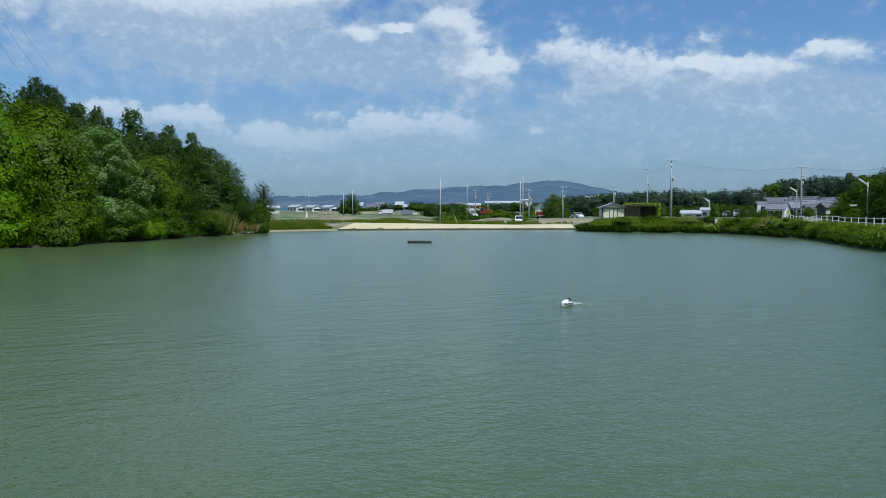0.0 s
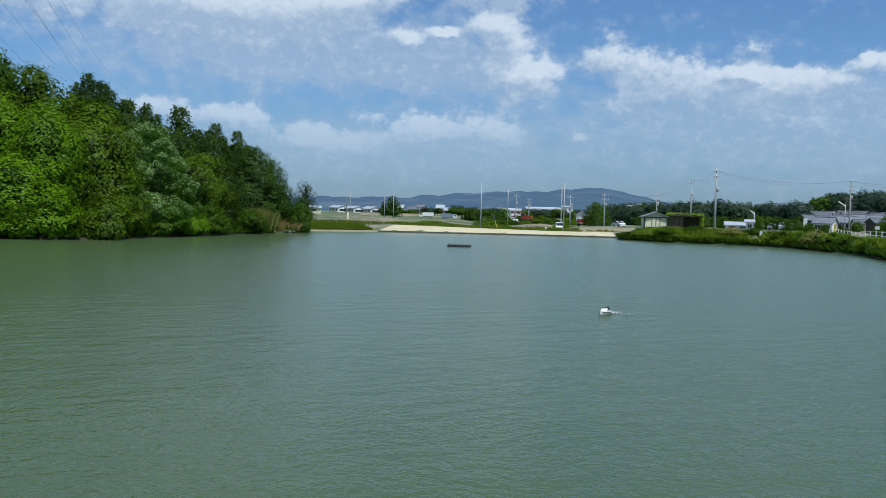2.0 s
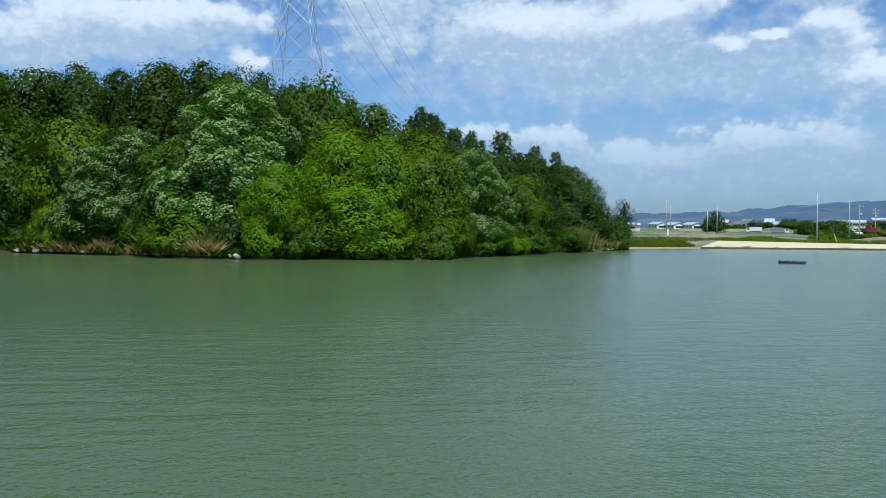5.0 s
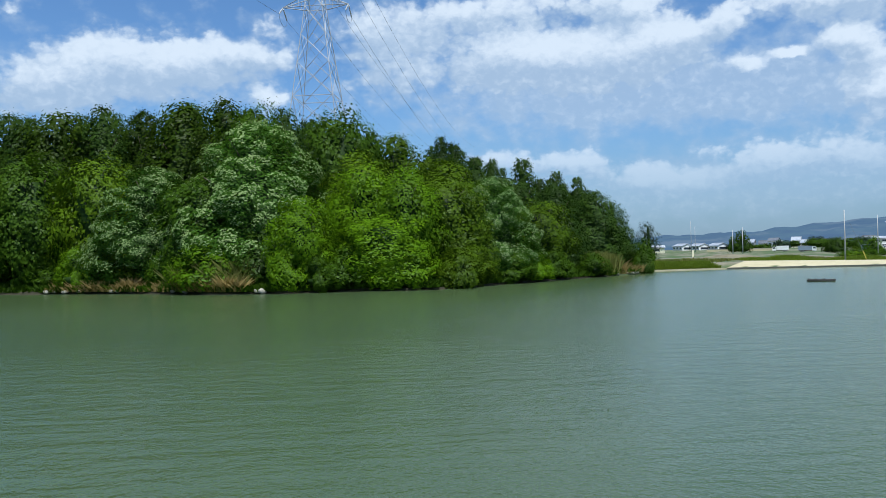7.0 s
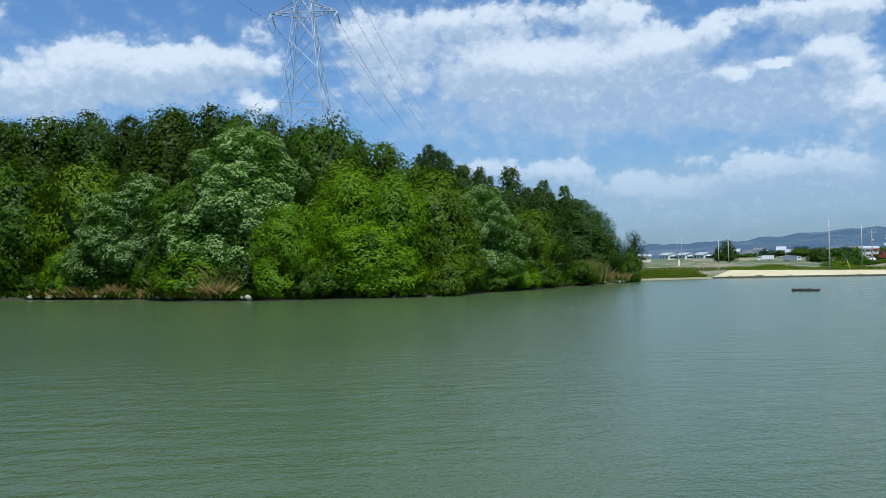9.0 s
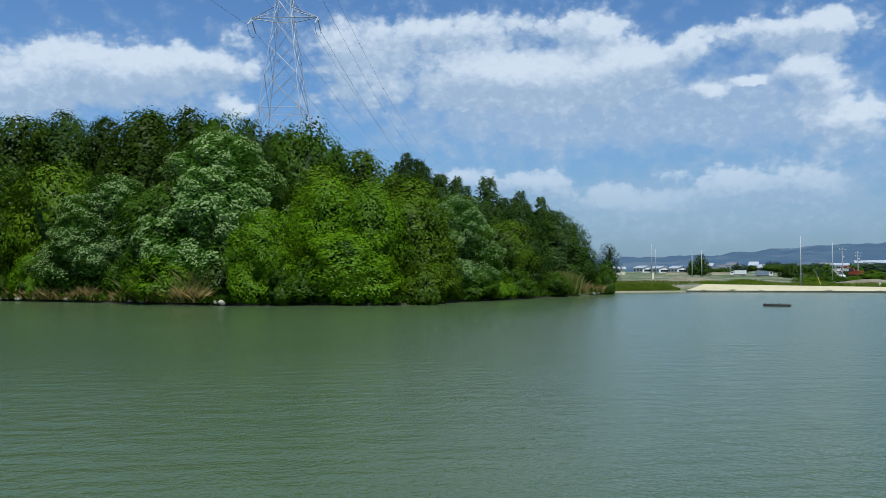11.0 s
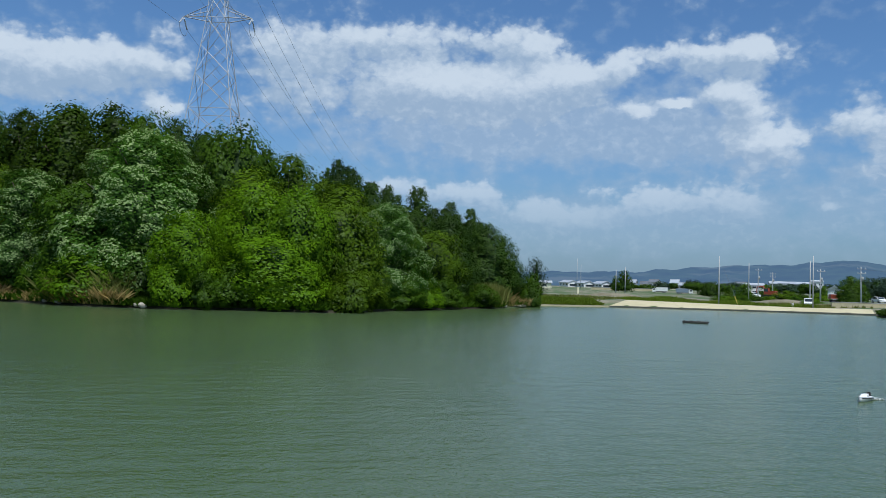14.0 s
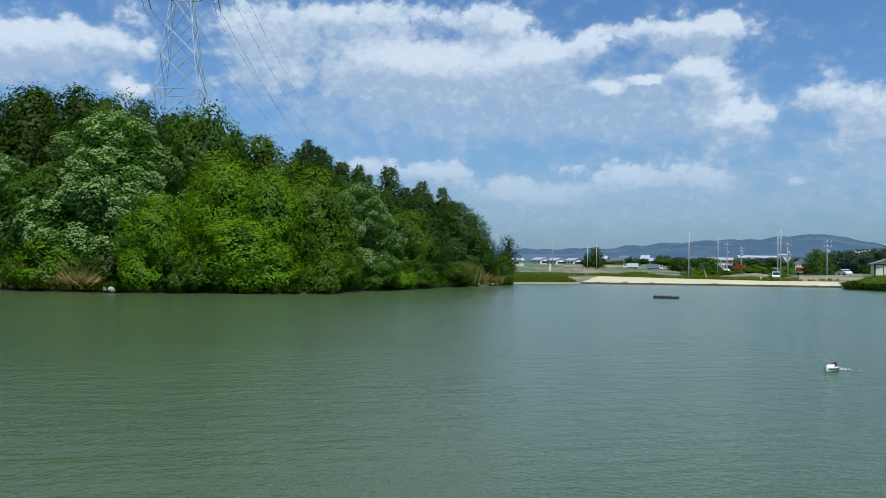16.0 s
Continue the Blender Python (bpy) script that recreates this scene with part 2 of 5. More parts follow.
def ground_material():
    mat, n, out = material("meadow_soil")
    place = n.add("ShaderNodeTexCoord").outputs["Object"]
    wide, mid, fine = n.noise(place, 0.02, 4.0), n.noise(place, 0.25, 4.0), n.noise(place, 4.0, 5.0)
    grass = n.mix(fine, (0.030, 0.062, 0.014), (0.075, 0.125, 0.032))
    earth = n.mix(fine, (0.15, 0.13, 0.085), (0.27, 0.245, 0.18))
    bare = n.ramp(n.math("MULTIPLY_ADD", mid, 0.5, n.math("MULTIPLY", wide, 0.6)), 0.50, 0.64)
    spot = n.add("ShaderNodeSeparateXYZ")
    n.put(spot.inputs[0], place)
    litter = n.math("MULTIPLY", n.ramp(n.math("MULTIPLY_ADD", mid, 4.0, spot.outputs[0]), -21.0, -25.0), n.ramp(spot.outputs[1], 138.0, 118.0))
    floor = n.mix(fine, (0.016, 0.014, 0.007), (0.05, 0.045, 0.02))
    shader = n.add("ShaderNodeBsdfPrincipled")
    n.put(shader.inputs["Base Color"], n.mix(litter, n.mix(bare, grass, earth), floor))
    shader.inputs["Roughness"].default_value = 0.95
    relief = n.add("ShaderNodeBump")
    relief.inputs["Strength"].default_value, relief.inputs["Distance"].default_value = 0.6, 0.1
    n.put(relief.inputs["Height"], fine)
    n.put(shader.inputs["Normal"], relief.outputs[0])
    n.put(out.inputs[0], shader.outputs[0])
    return mat


def far_hill_material():
    """Wooded hills two kilometres off, with the air's blue haze mixed in as a glow."""
    mat, n, out = material("distant_hills")
    place = n.add("ShaderNodeTexCoord").outputs["Object"]
    woods = n.noise(place, 0.012, 6.0, 0.65)
    cleared = n.ramp(n.noise(place, 0.006, 5.0), 0.54, 0.62)
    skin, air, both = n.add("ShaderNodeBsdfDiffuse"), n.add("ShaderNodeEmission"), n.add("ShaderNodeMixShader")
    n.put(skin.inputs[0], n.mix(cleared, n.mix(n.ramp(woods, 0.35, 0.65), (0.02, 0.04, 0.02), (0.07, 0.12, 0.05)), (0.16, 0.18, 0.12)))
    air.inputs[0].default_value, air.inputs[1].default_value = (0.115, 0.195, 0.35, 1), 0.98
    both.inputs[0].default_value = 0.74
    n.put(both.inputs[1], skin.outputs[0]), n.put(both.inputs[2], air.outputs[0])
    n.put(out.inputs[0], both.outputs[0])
    return mat


def glass_material():
    mat, n, out = material("window_glass")
    shader = n.add("ShaderNodeBsdfPrincipled")
    shader.inputs["Base Color"].default_value = (0.03, 0.04, 0.05, 1)
    shader.inputs["Roughness"].default_value = 0.06
    n.put(out.inputs[0], shader.outputs[0])
    return mat


M = {
    "water": water_material(), "ground": ground_material(), "hills": far_hill_material(), "glass": glass_material(),
    "bright": leafy("bright_leaves", (0.0245, 0.0690, 0.0012), (0.1480, 0.2920, 0.0050), 0.25),
    "mid": leafy("green_leaves", (0.0122, 0.0371, 0.0014), (0.0669, 0.1385, 0.0059)),
    "olive": leafy("olive_leaves", (0.0205, 0.0507, 0.0012), (0.1009, 0.1775, 0.0066)),
    "silver": leafy("pale_leaves", (0.0080, 0.0330, 0.0022), (0.0590, 0.1440, 0.0150), 0.25),
    "blossom": leafy("cream_blossom", (0.1000, 0.1850, 0.0500), (0.2700, 0.3550, 0.1500), 0.25, 0.1),
    "dark": leafy("dark_leaves", (0.0124, 0.0378, 0.0028), (0.0655, 0.1276, 0.0090), 0.2),
    "deep_olive": leafy("deep_olive_leaves", (0.0086, 0.0232, 0.0009), (0.0454, 0.0836, 0.0043), 0.2),
    "needles": leafy("needles", (0.0090, 0.0294, 0.0043), (0.0461, 0.0895, 0.0123), 0.15),
    "grass": leafy("grass_blades", (0.0943, 0.1623, 0.0107), (0.2356, 0.3168, 0.0399), 0.4),
    "reed": leafy("dry_reeds", (0.2025, 0.1495, 0.0540), (0.4860, 0.3705, 0.1560), 0.3),
    "reed_green": leafy("green_reeds", (0.09, 0.12, 0.03), (0.22, 0.23, 0.08), 0.3),
    "bark": surface("bark", (0.05, 0.038, 0.026), (0.13, 0.10, 0.075), 4.0, 0.9, bump=0.8, streak=(1, 1, 0.2)),
    # crown cores: the dark of shade between boughs is put into this green
    "shade_core": leafy("painted_inner_shade", (0.010, 0.026, 0.005), (0.028, 0.060, 0.012), 0.1),
    "concrete": surface("bank_concrete", (0.3876, 0.3430, 0.2100), (0.5100, 0.4606, 0.2940), 0.25, 0.85, streak=(1, 1, 2)),
    # distant trees: the blue of haze is put into the leaf colour
    "haze_leaves": leafy("haze_blue_leaves", (0.0169, 0.0374, 0.0253), (0.0527, 0.0861, 0.0599), 0.15),
    "dark_concrete": surface("dark_concrete", (0.07, 0.075, 0.06), (0.13, 0.13, 0.105), 0.6, 0.5, streak=(1, 1, 2)),
    "pole_concrete": surface("pole_concrete", (0.3120, 0.3250, 0.3250), (0.4680, 0.4680, 0.4550), 2.0, 0.8),
    "steel": surface("galvanised_steel", (0.34, 0.36, 0.38), (0.48, 0.50, 0.52), 3.0, 0.65, 0.3, 0.1),
    "white": surface("white_paint", (0.70, 0.70, 0.68), (0.82, 0.82, 0.80), 1.0, 0.6, bump=0.1),
    "cream": surface("cream_wall", (0.74, 0.70, 0.48), (0.82, 0.79, 0.58), 0.8, 0.8, streak=(1, 1, 0.3)),
    "grey_wall": surface("grey_wall", (0.18, 0.19, 0.20), (0.30, 0.31, 0.32), 0.8, 0.8, streak=(1, 1, 0.3)),
    "tiles": surface("grey_roof_tiles", (0.075, 0.085, 0.10), (0.15, 0.165, 0.19), 1.2, 0.7, bump=0.4, jitter=0.4),
    "metal_roof": surface("metal_roof", (0.34, 0.37, 0.41), (0.46, 0.49, 0.53), 0.4, 0.45, 0.2, 0.1),
    "brown_wood": surface("old_brown_timber", (0.06, 0.042, 0.026), (0.15, 0.11, 0.07), 2.0, 0.85, streak=(3, 3, 0.3)),
    "dark_wood": surface("weathered_dark_wood", (0.025, 0.025, 0.023), (0.085, 0.082, 0.075), 3.0, 0.85, streak=(0.3, 1, 1)),
    "asphalt": surface("asphalt", (0.045, 0.045, 0.045), (0.075, 0.074, 0.07), 2.0, 0.9),
    "rubber": surface("rubber", (0.012, 0.012, 0.012), (0.03, 0.03, 0.03), 6.0, 0.8),
    "red": surface("red_paint", (0.2280, 0.0315, 0.0160), (0.3000, 0.0560, 0.0240), 2.0, 0.5),
    "yellow": surface("yellow_paint", (0.55, 0.42, 0.07), (0.68, 0.52, 0.10), 2.0, 0.5),
    "blue_grey": surface("blue_grey_paint", (0.16, 0.21, 0.27), (0.24, 0.29, 0.35), 1.0, 0.5),
    "gelcoat": surface("white_gelcoat", (0.74, 0.75, 0.76), (0.84, 0.84, 0.84), 3.0, 0.25, bump=0.03, spec=0.5),
    "soil": surface("dug_earth", (0.1240, 0.1089, 0.0660), (0.2232, 0.2046, 0.1386), 0.6, 0.95, bump=0.8),
    "stone": surface("pale_stone", (0.26, 0.24, 0.20), (0.46, 0.43, 0.36), 2.0, 0.9, bump=0.8),
    "foam": surface("water_foam", (0.55, 0.60, 0.58), (0.80, 0.82, 0.80), 9.0, 0.9, bump=1.0),
    "wire": surface("cable", (0.10, 0.11, 0.12), (0.18, 0.19, 0.20), 5.0, 0.6, 0.3),
}


# ---------------------------------------------------------------- mesh helpers
class Build:
    """Collects vertices and faces of one mesh."""

    def __init__(self):
        self.v, self.f = [], []

    def box(self, size, at=(0, 0, 0), turn=0.0, taper=1.0):
        sx, sy, sz = (c / 2 for c in size)
        k, c, s = len(self.v), math.cos(turn), math.sin(turn)
        for z, g in ((-sz, 1.0), (sz, taper)):
            for x, y in ((-sx, -sy), (sx, -sy), (sx, sy), (-sx, sy)):
                x, y = x * g, y * g
                self.v.append((at[0] + x * c - y * s, at[1] + x * s + y * c, at[2] + z))
        self.f += [tuple(k + i for i in q) for q in ((3, 2, 1, 0), (4, 5, 6, 7), (0, 1, 5, 4), (1, 2, 6, 5), (2, 3, 7, 6), (3, 0, 4, 7))]
        return self

    def tube(self, points, radii, sides=6, cap=True):
        k, count = len(self.v), len(points)
        points = [Vector(p) for p in points]
        for i, p in enumerate(points):
            d = (points[min(i + 1, count - 1)] - points[max(i - 1, 0)]).normalized()
            a = d.cross(Vector((0.31, 0.95, 0.05)) if abs(d.z) > 0.7 else Vector((0, 0, 1))).normalized()
            b = d.cross(a)
            for j in range(sides):
                w = 2 * math.pi * j / sides
                self.v.append(tuple(p + radii[i] * (math.cos(w) * a + math.sin(w) * b)))
        for i in range(count - 1):
            for j in range(sides):
                j2 = (j + 1) % sides
                self.f.append((k + i * sides + j, k + i * sides + j2, k + (i + 1) * sides + j2, k + (i + 1) * sides + j))
        if cap:
            self.f += [tuple(k + j for j in range(sides))[::-1], tuple(k + (count - 1) * sides + j for j in range(sides))]
        return self

    def prism(self, outline, y0, y1):
        """An outline in x, z drawn out along y."""
        k, m = len(self.v), len(outline)
        self.v += [(x, y0, z) for x, z in outline] + [(x, y1, z) for x, z in outline]
        self.f += [tuple(range(k, k + m)), tuple(range(k + m, k + 2 * m))[::-1]]
        self.f += [(k + i, k + m + i, k + m + (i + 1) % m, k + (i + 1) % m) for i in range(m)]
        return self

    def mesh(self, name, mat, smooth=False):
        me = bpy.data.meshes.new(name)
        me.from_pydata(self.v, [], self.f)
        if mat:
            me.materials.append(mat)
        bm = bmesh.new()
        bm.from_mesh(me)
        bmesh.ops.recalc_face_normals(bm, faces=bm.faces)
        bm.to_mesh(me)
        bm.free()
        if smooth:
            me.shade_smooth()
        return me


def part(name, build, mat, parent, label="", smooth=False):
    me = build if isinstance(build, bpy.types.Mesh) else build.mesh(name, mat, smooth)
    ob = new(name, me)
    ob.parent = parent
    if label:
        ob["label"] = label
    return ob


def thing(name, label, category, at, turn=0.0, group=""):
    ob = tagged(new(name), label, category, group)
    ob.empty_display_size = 0.5
    ob.matrix_world = pose(*at, 0, 0, turn)
    return ob


def plan(azimuth, distance):
    return distance * math.sin(radians(azimuth)), distance * math.cos(radians(azimuth))


# ---------------------------------------------------------------- ground and pond
POND = [(-125, 40), (-110, 55), (-78, 60.8), (-63, 61.2), (-50, 59.2), (-44, 60.5), (-38, 65.5), (-32.5, 66.5), (-30.3, 77),
        (-28.2, 89), (-24.5, 103), (-23.5, 109), (-26, 117), (-15.5, 127.5), (1.4, 133), (22, 137), (20.8, 126), (25, 118.5),
        (36, 115.5), (39.3, 107), (38.8, 87), (33, 63), (29, 40), (26, 18), (20, 1.5), (-40, 1.5), (-110, 8)]


def pond_distance(px, py):
    """Distance from the shore, negative in the pond."""
    best = np.full(px.shape, 1e9)
    inside = np.zeros(px.shape, bool)
    for (x0, y0), (x1, y1) in zip(POND, POND[1:] + POND[:1]):
        dx, dy = x1 - x0, y1 - y0
        k = np.clip(((px - x0) * dx + (py - y0) * dy) / (dx * dx + dy * dy), 0, 1)
        best = np.minimum(best, np.hypot(px - x0 - k * dx, py - y0 - k * dy))
        with np.errstate(divide="ignore", invalid="ignore"):
            inside ^= ((y0 > py) != (y1 > py)) & (px < dx * (py - y0) / (dy if dy else 1e-9) + x0)
    return np.where(inside, -best, best)


def ease(v, a, b):
    k = np.clip((v - a) / (b - a), 0, 1)
    return k * k * (3 - 2 * k)


def height(px, py):
    px, py = np.asarray(px, float), np.asarray(py, float)
    d = pond_distance(px, py)
    az = np.degrees(np.arctan2(px, py))
    far = np.hypot(px, py)
    wooded = ease(-az, 11.5, 19) * ease(far, 30, 60) * (1 - ease(-az, 75, 95))
    level = 0.95 + 1.5 * ease(far, 170, 460) + 0.45 * ease(az, 7, 12) - 0.32 * ease(az, -5, 3) * (1 - ease(az, 8, 11)) * (1 - ease(far, 165, 215)) + 0.45 * (1 - ease(far, 5, 40))
    shore = 0.28 + (level - 0.28) * ease(d, 0, 3.2)
    land = shore + wooded * (8.5 * ease(d, 2, 46)) + 1.8 * ease(az, 19.3, 21) * ease(far, 235, 320) + 5.0 * ease(az, 20, 23) * ease(far, 318, 380)
    land = land + 0.12 * np.sin(px * 0.7 + 1.3 * np.sin(py * 0.4)) * ease(d, 3.5, 8)
    return np.where(d < 0, np.maximum(-1.2, d * 0.5) - 0.12, land)


def ground_z(x, y):
    return float(height(np.array([x]), np.array([y]))[0])


def axis(a, b, step, reach):
    mid = list(np.arange(a, b + step / 2, step))
    grow, low, high = step, [], []
    at = a
    while at > -reach:
        grow *= 1.18
        at -= grow
        low.append(at)
    grow, at = step, b
    while at < reach:
        grow *= 1.18
        at += grow
        high.append(at)
    return np.array(low[::-1] + mid + high)


def make_ground():
    xs, ys = axis(-130, 70, 1.3, 4200), axis(-8, 150, 1.3, 4200)
    gx, gy = np.meshgrid(xs, ys)
    gz = height(gx, gy)
    verts = np.stack([gx.ravel(), gy.ravel(), gz.ravel()], 1)
    nx, ny = len(xs), len(ys)
    i = (np.arange(ny - 1)[:, None] * nx + np.arange(nx - 1)).ravel()
    faces = np.stack([i, i + 1, i + 1 + nx, i + nx], 1)
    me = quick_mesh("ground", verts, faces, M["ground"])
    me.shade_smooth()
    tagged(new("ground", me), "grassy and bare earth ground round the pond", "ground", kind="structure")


def quick_mesh(name, verts, faces, mat):
    """A mesh of quads from arrays."""
    me = bpy.data.meshes.new(name)
    me.vertices.add(len(verts))
    me.vertices.foreach_set("co", np.asarray(verts, np.float32).ravel())
    me.loops.add(faces.size)
    me.loops.foreach_set("vertex_index", faces.astype(np.int32).ravel())
    me.polygons.add(len(faces))
    me.polygons.foreach_set("loop_start", np.arange(0, faces.size, faces.shape[1], dtype=np.int32))
    me.update(calc_edges=True)
    me.validate()
    if mat:
        me.materials.append(mat)
    return me


make_ground()
water = Build()
water.v = [(-128, -4, 0), (60, -4, 0), (60, 142, 0), (-128, 142, 0)]
water.f = [(0, 1, 2, 3)]
tagged(new("water", water.mesh("water", M["water"])), "murky green pond water with small ripples", "water", kind="structure")


def make_hills():
    """The ridge beyond the plain: rounded wooded hills."""
    ridge = [(-60, 30), (-30, 30), (-11.5, 33), (-8.5, 37), (-5.5, 38), (-3, 48), (-1, 52), (1.4, 61), (3.3, 63), (4, 58),
             (5.6, 70), (7.6, 74), (9, 69), (10.5, 56), (12, 47), (14, 40), (20, 36), (60, 30)]
    rows = []
    angles = np.arange(-60, 60, 0.25)
    top = np.interp(angles, [a for a, _ in ridge], [h for _, h in ridge])
    top = np.convolve(np.pad(top, 3, "edge"), np.ones(7) / 7, "valid")
    for k, (dist, share) in enumerate(((1500, 0.0), (1620, 0.45), (1760, 0.72), (1900, 0.92), (2000, 1.0), (2200, 0.7))):
        for a, h in zip(angles, top):
            wobble = 5 * noise.noise(Vector((a * 0.9, k * 0.8, 0))) + 2.0 * noise.noise(Vector((a * 3.1, k, 4)))
            x, y = plan(a, dist)
            rows.append((x, y, max(0.0, h * share * dist / 2000 + (wobble * (share > 0)))))
    m = len(angles)
    faces = np.array([(k * m + i, k * m + i + 1, (k + 1) * m + i + 1, (k + 1) * m + i) for k in range(5) for i in range(m - 1)])
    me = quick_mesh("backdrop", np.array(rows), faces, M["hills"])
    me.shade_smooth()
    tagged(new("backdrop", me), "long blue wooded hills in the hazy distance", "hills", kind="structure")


make_hills()


def make_bank():
    """The sloped concrete facing of the far shore, and the low kerb that goes on from it."""
    line = [(-15.6, 127.6, 0.16), (-13.3, 128.3, 1.10), (1.4, 133.0, 0.86), (12, 135.0, 0.74), (21.6, 136.8, 0.80)]
    b = Build()
    k = 0
    for i, (x, y, rise) in enumerate(line):
        for out_y, z in ((-0.6, -0.3), (-0.25, 0.14), (-0.1, 0.16), (2.2, rise), (3.1, rise + 0.02), (3.2, -0.2)):
            b.v.append((x, y + out_y, z))
    for i in range(len(line) - 1):
        for j in range(5):
            b.f.append((i * 6 + j, i * 6 + j + 1, (i + 1) * 6 + j + 1, (i + 1) * 6 + j))
    b.f += [tuple(range(6)), tuple(range(24, 30))]
    tagged(new("trim", b.mesh("trim", M["concrete"])), "pale sloped concrete facing of the far bank", "embankment", kind="structure")
    foot = Build()
    for (x0, y0, _), (x1, y1, _) in zip(line, line[1:]):
        foot.box((math.hypot(x1 - x0, y1 - y0) + 0.1, 0.5, 0.5), ((x0 + x1) / 2, (y0 + y1) / 2 - 0.35, -0.02), math.atan2(y1 - y0, x1 - x0))
    tagged(new("trim", foot.mesh("trim", M["dark_concrete"])), "dark concrete footing at the waterline", "footing", kind="structure")
    kerb = Build()
    low = [(-27.0, 116.5), (-21, 121.6), (-15.5, 126.9)]
    for (x0, y0), (x1, y1) in zip(low, low[1:]):
        kerb.box((math.hypot(x1 - x0, y1 - y0) + 0.1, 0.4, 0.4), ((x0 + x1) / 2, (y0 + y1) / 2, 0.02), math.atan2(y1 - y0, x1 - x0))
    tagged(new("trim", kerb.mesh("trim", M["concrete"])), "low concrete kerb along the waterline", "kerb", kind="structure")


make_bank()


# ---------------------------------------------------------------- trees
def cards(places, facing, size, rng, longer=1.0):
    """Small bent leaves, one quad each, at places, turned to facing."""
    count = len(places)
    facing = facing / np.linalg.norm(facing, axis=1, keepdims=True)
    side = np.cross(facing, rng.normal(size=(count, 3)))
    side /= np.linalg.norm(side, axis=1, keepdims=True) + 1e-9
    up = np.cross(facing, side)
    s = (size * rng.uniform(0.6, 1.35, count))[:, None]
    a, b, dip = side * s * 0.36, up * s * 0.5 * longer, facing * s * 0.12
    verts = np.stack([places - b, places + a - dip, places + b, places - a - dip], 1).reshape(-1, 3)
    return verts, np.arange(count * 4).reshape(-1, 4)


def egg(z):
    """Half the width of a broad crown at a height of 0 to 1: fullest below the middle."""
    return 0.5 * math.sqrt(max(0.0, 1 - ((z - 0.44) / (0.56 if z > 0.44 else 0.50)) ** 2))


def dome(z):
    return 0.5 * max(0.0, 1 - max(0.0, z - 0.12) / 0.88) ** 0.55 * (0.8 + 0.2 * min(1.0, z / 0.12))


def cone(z):
    return 0.5 * max(0.0, 1 - max(0.0, z - 0.10)) ** 0.78 * (0.75 + 0.25 * min(1.0, z / 0.10))


def blunt(z):
    """A rounded conifer with a narrow shoulder."""
    return 0.5 * max(0.0, 1 - max(0.0, z - 0.05) / 0.95) ** 0.5 * (0.8 + 0.2 * min(1.0, z / 0.3))


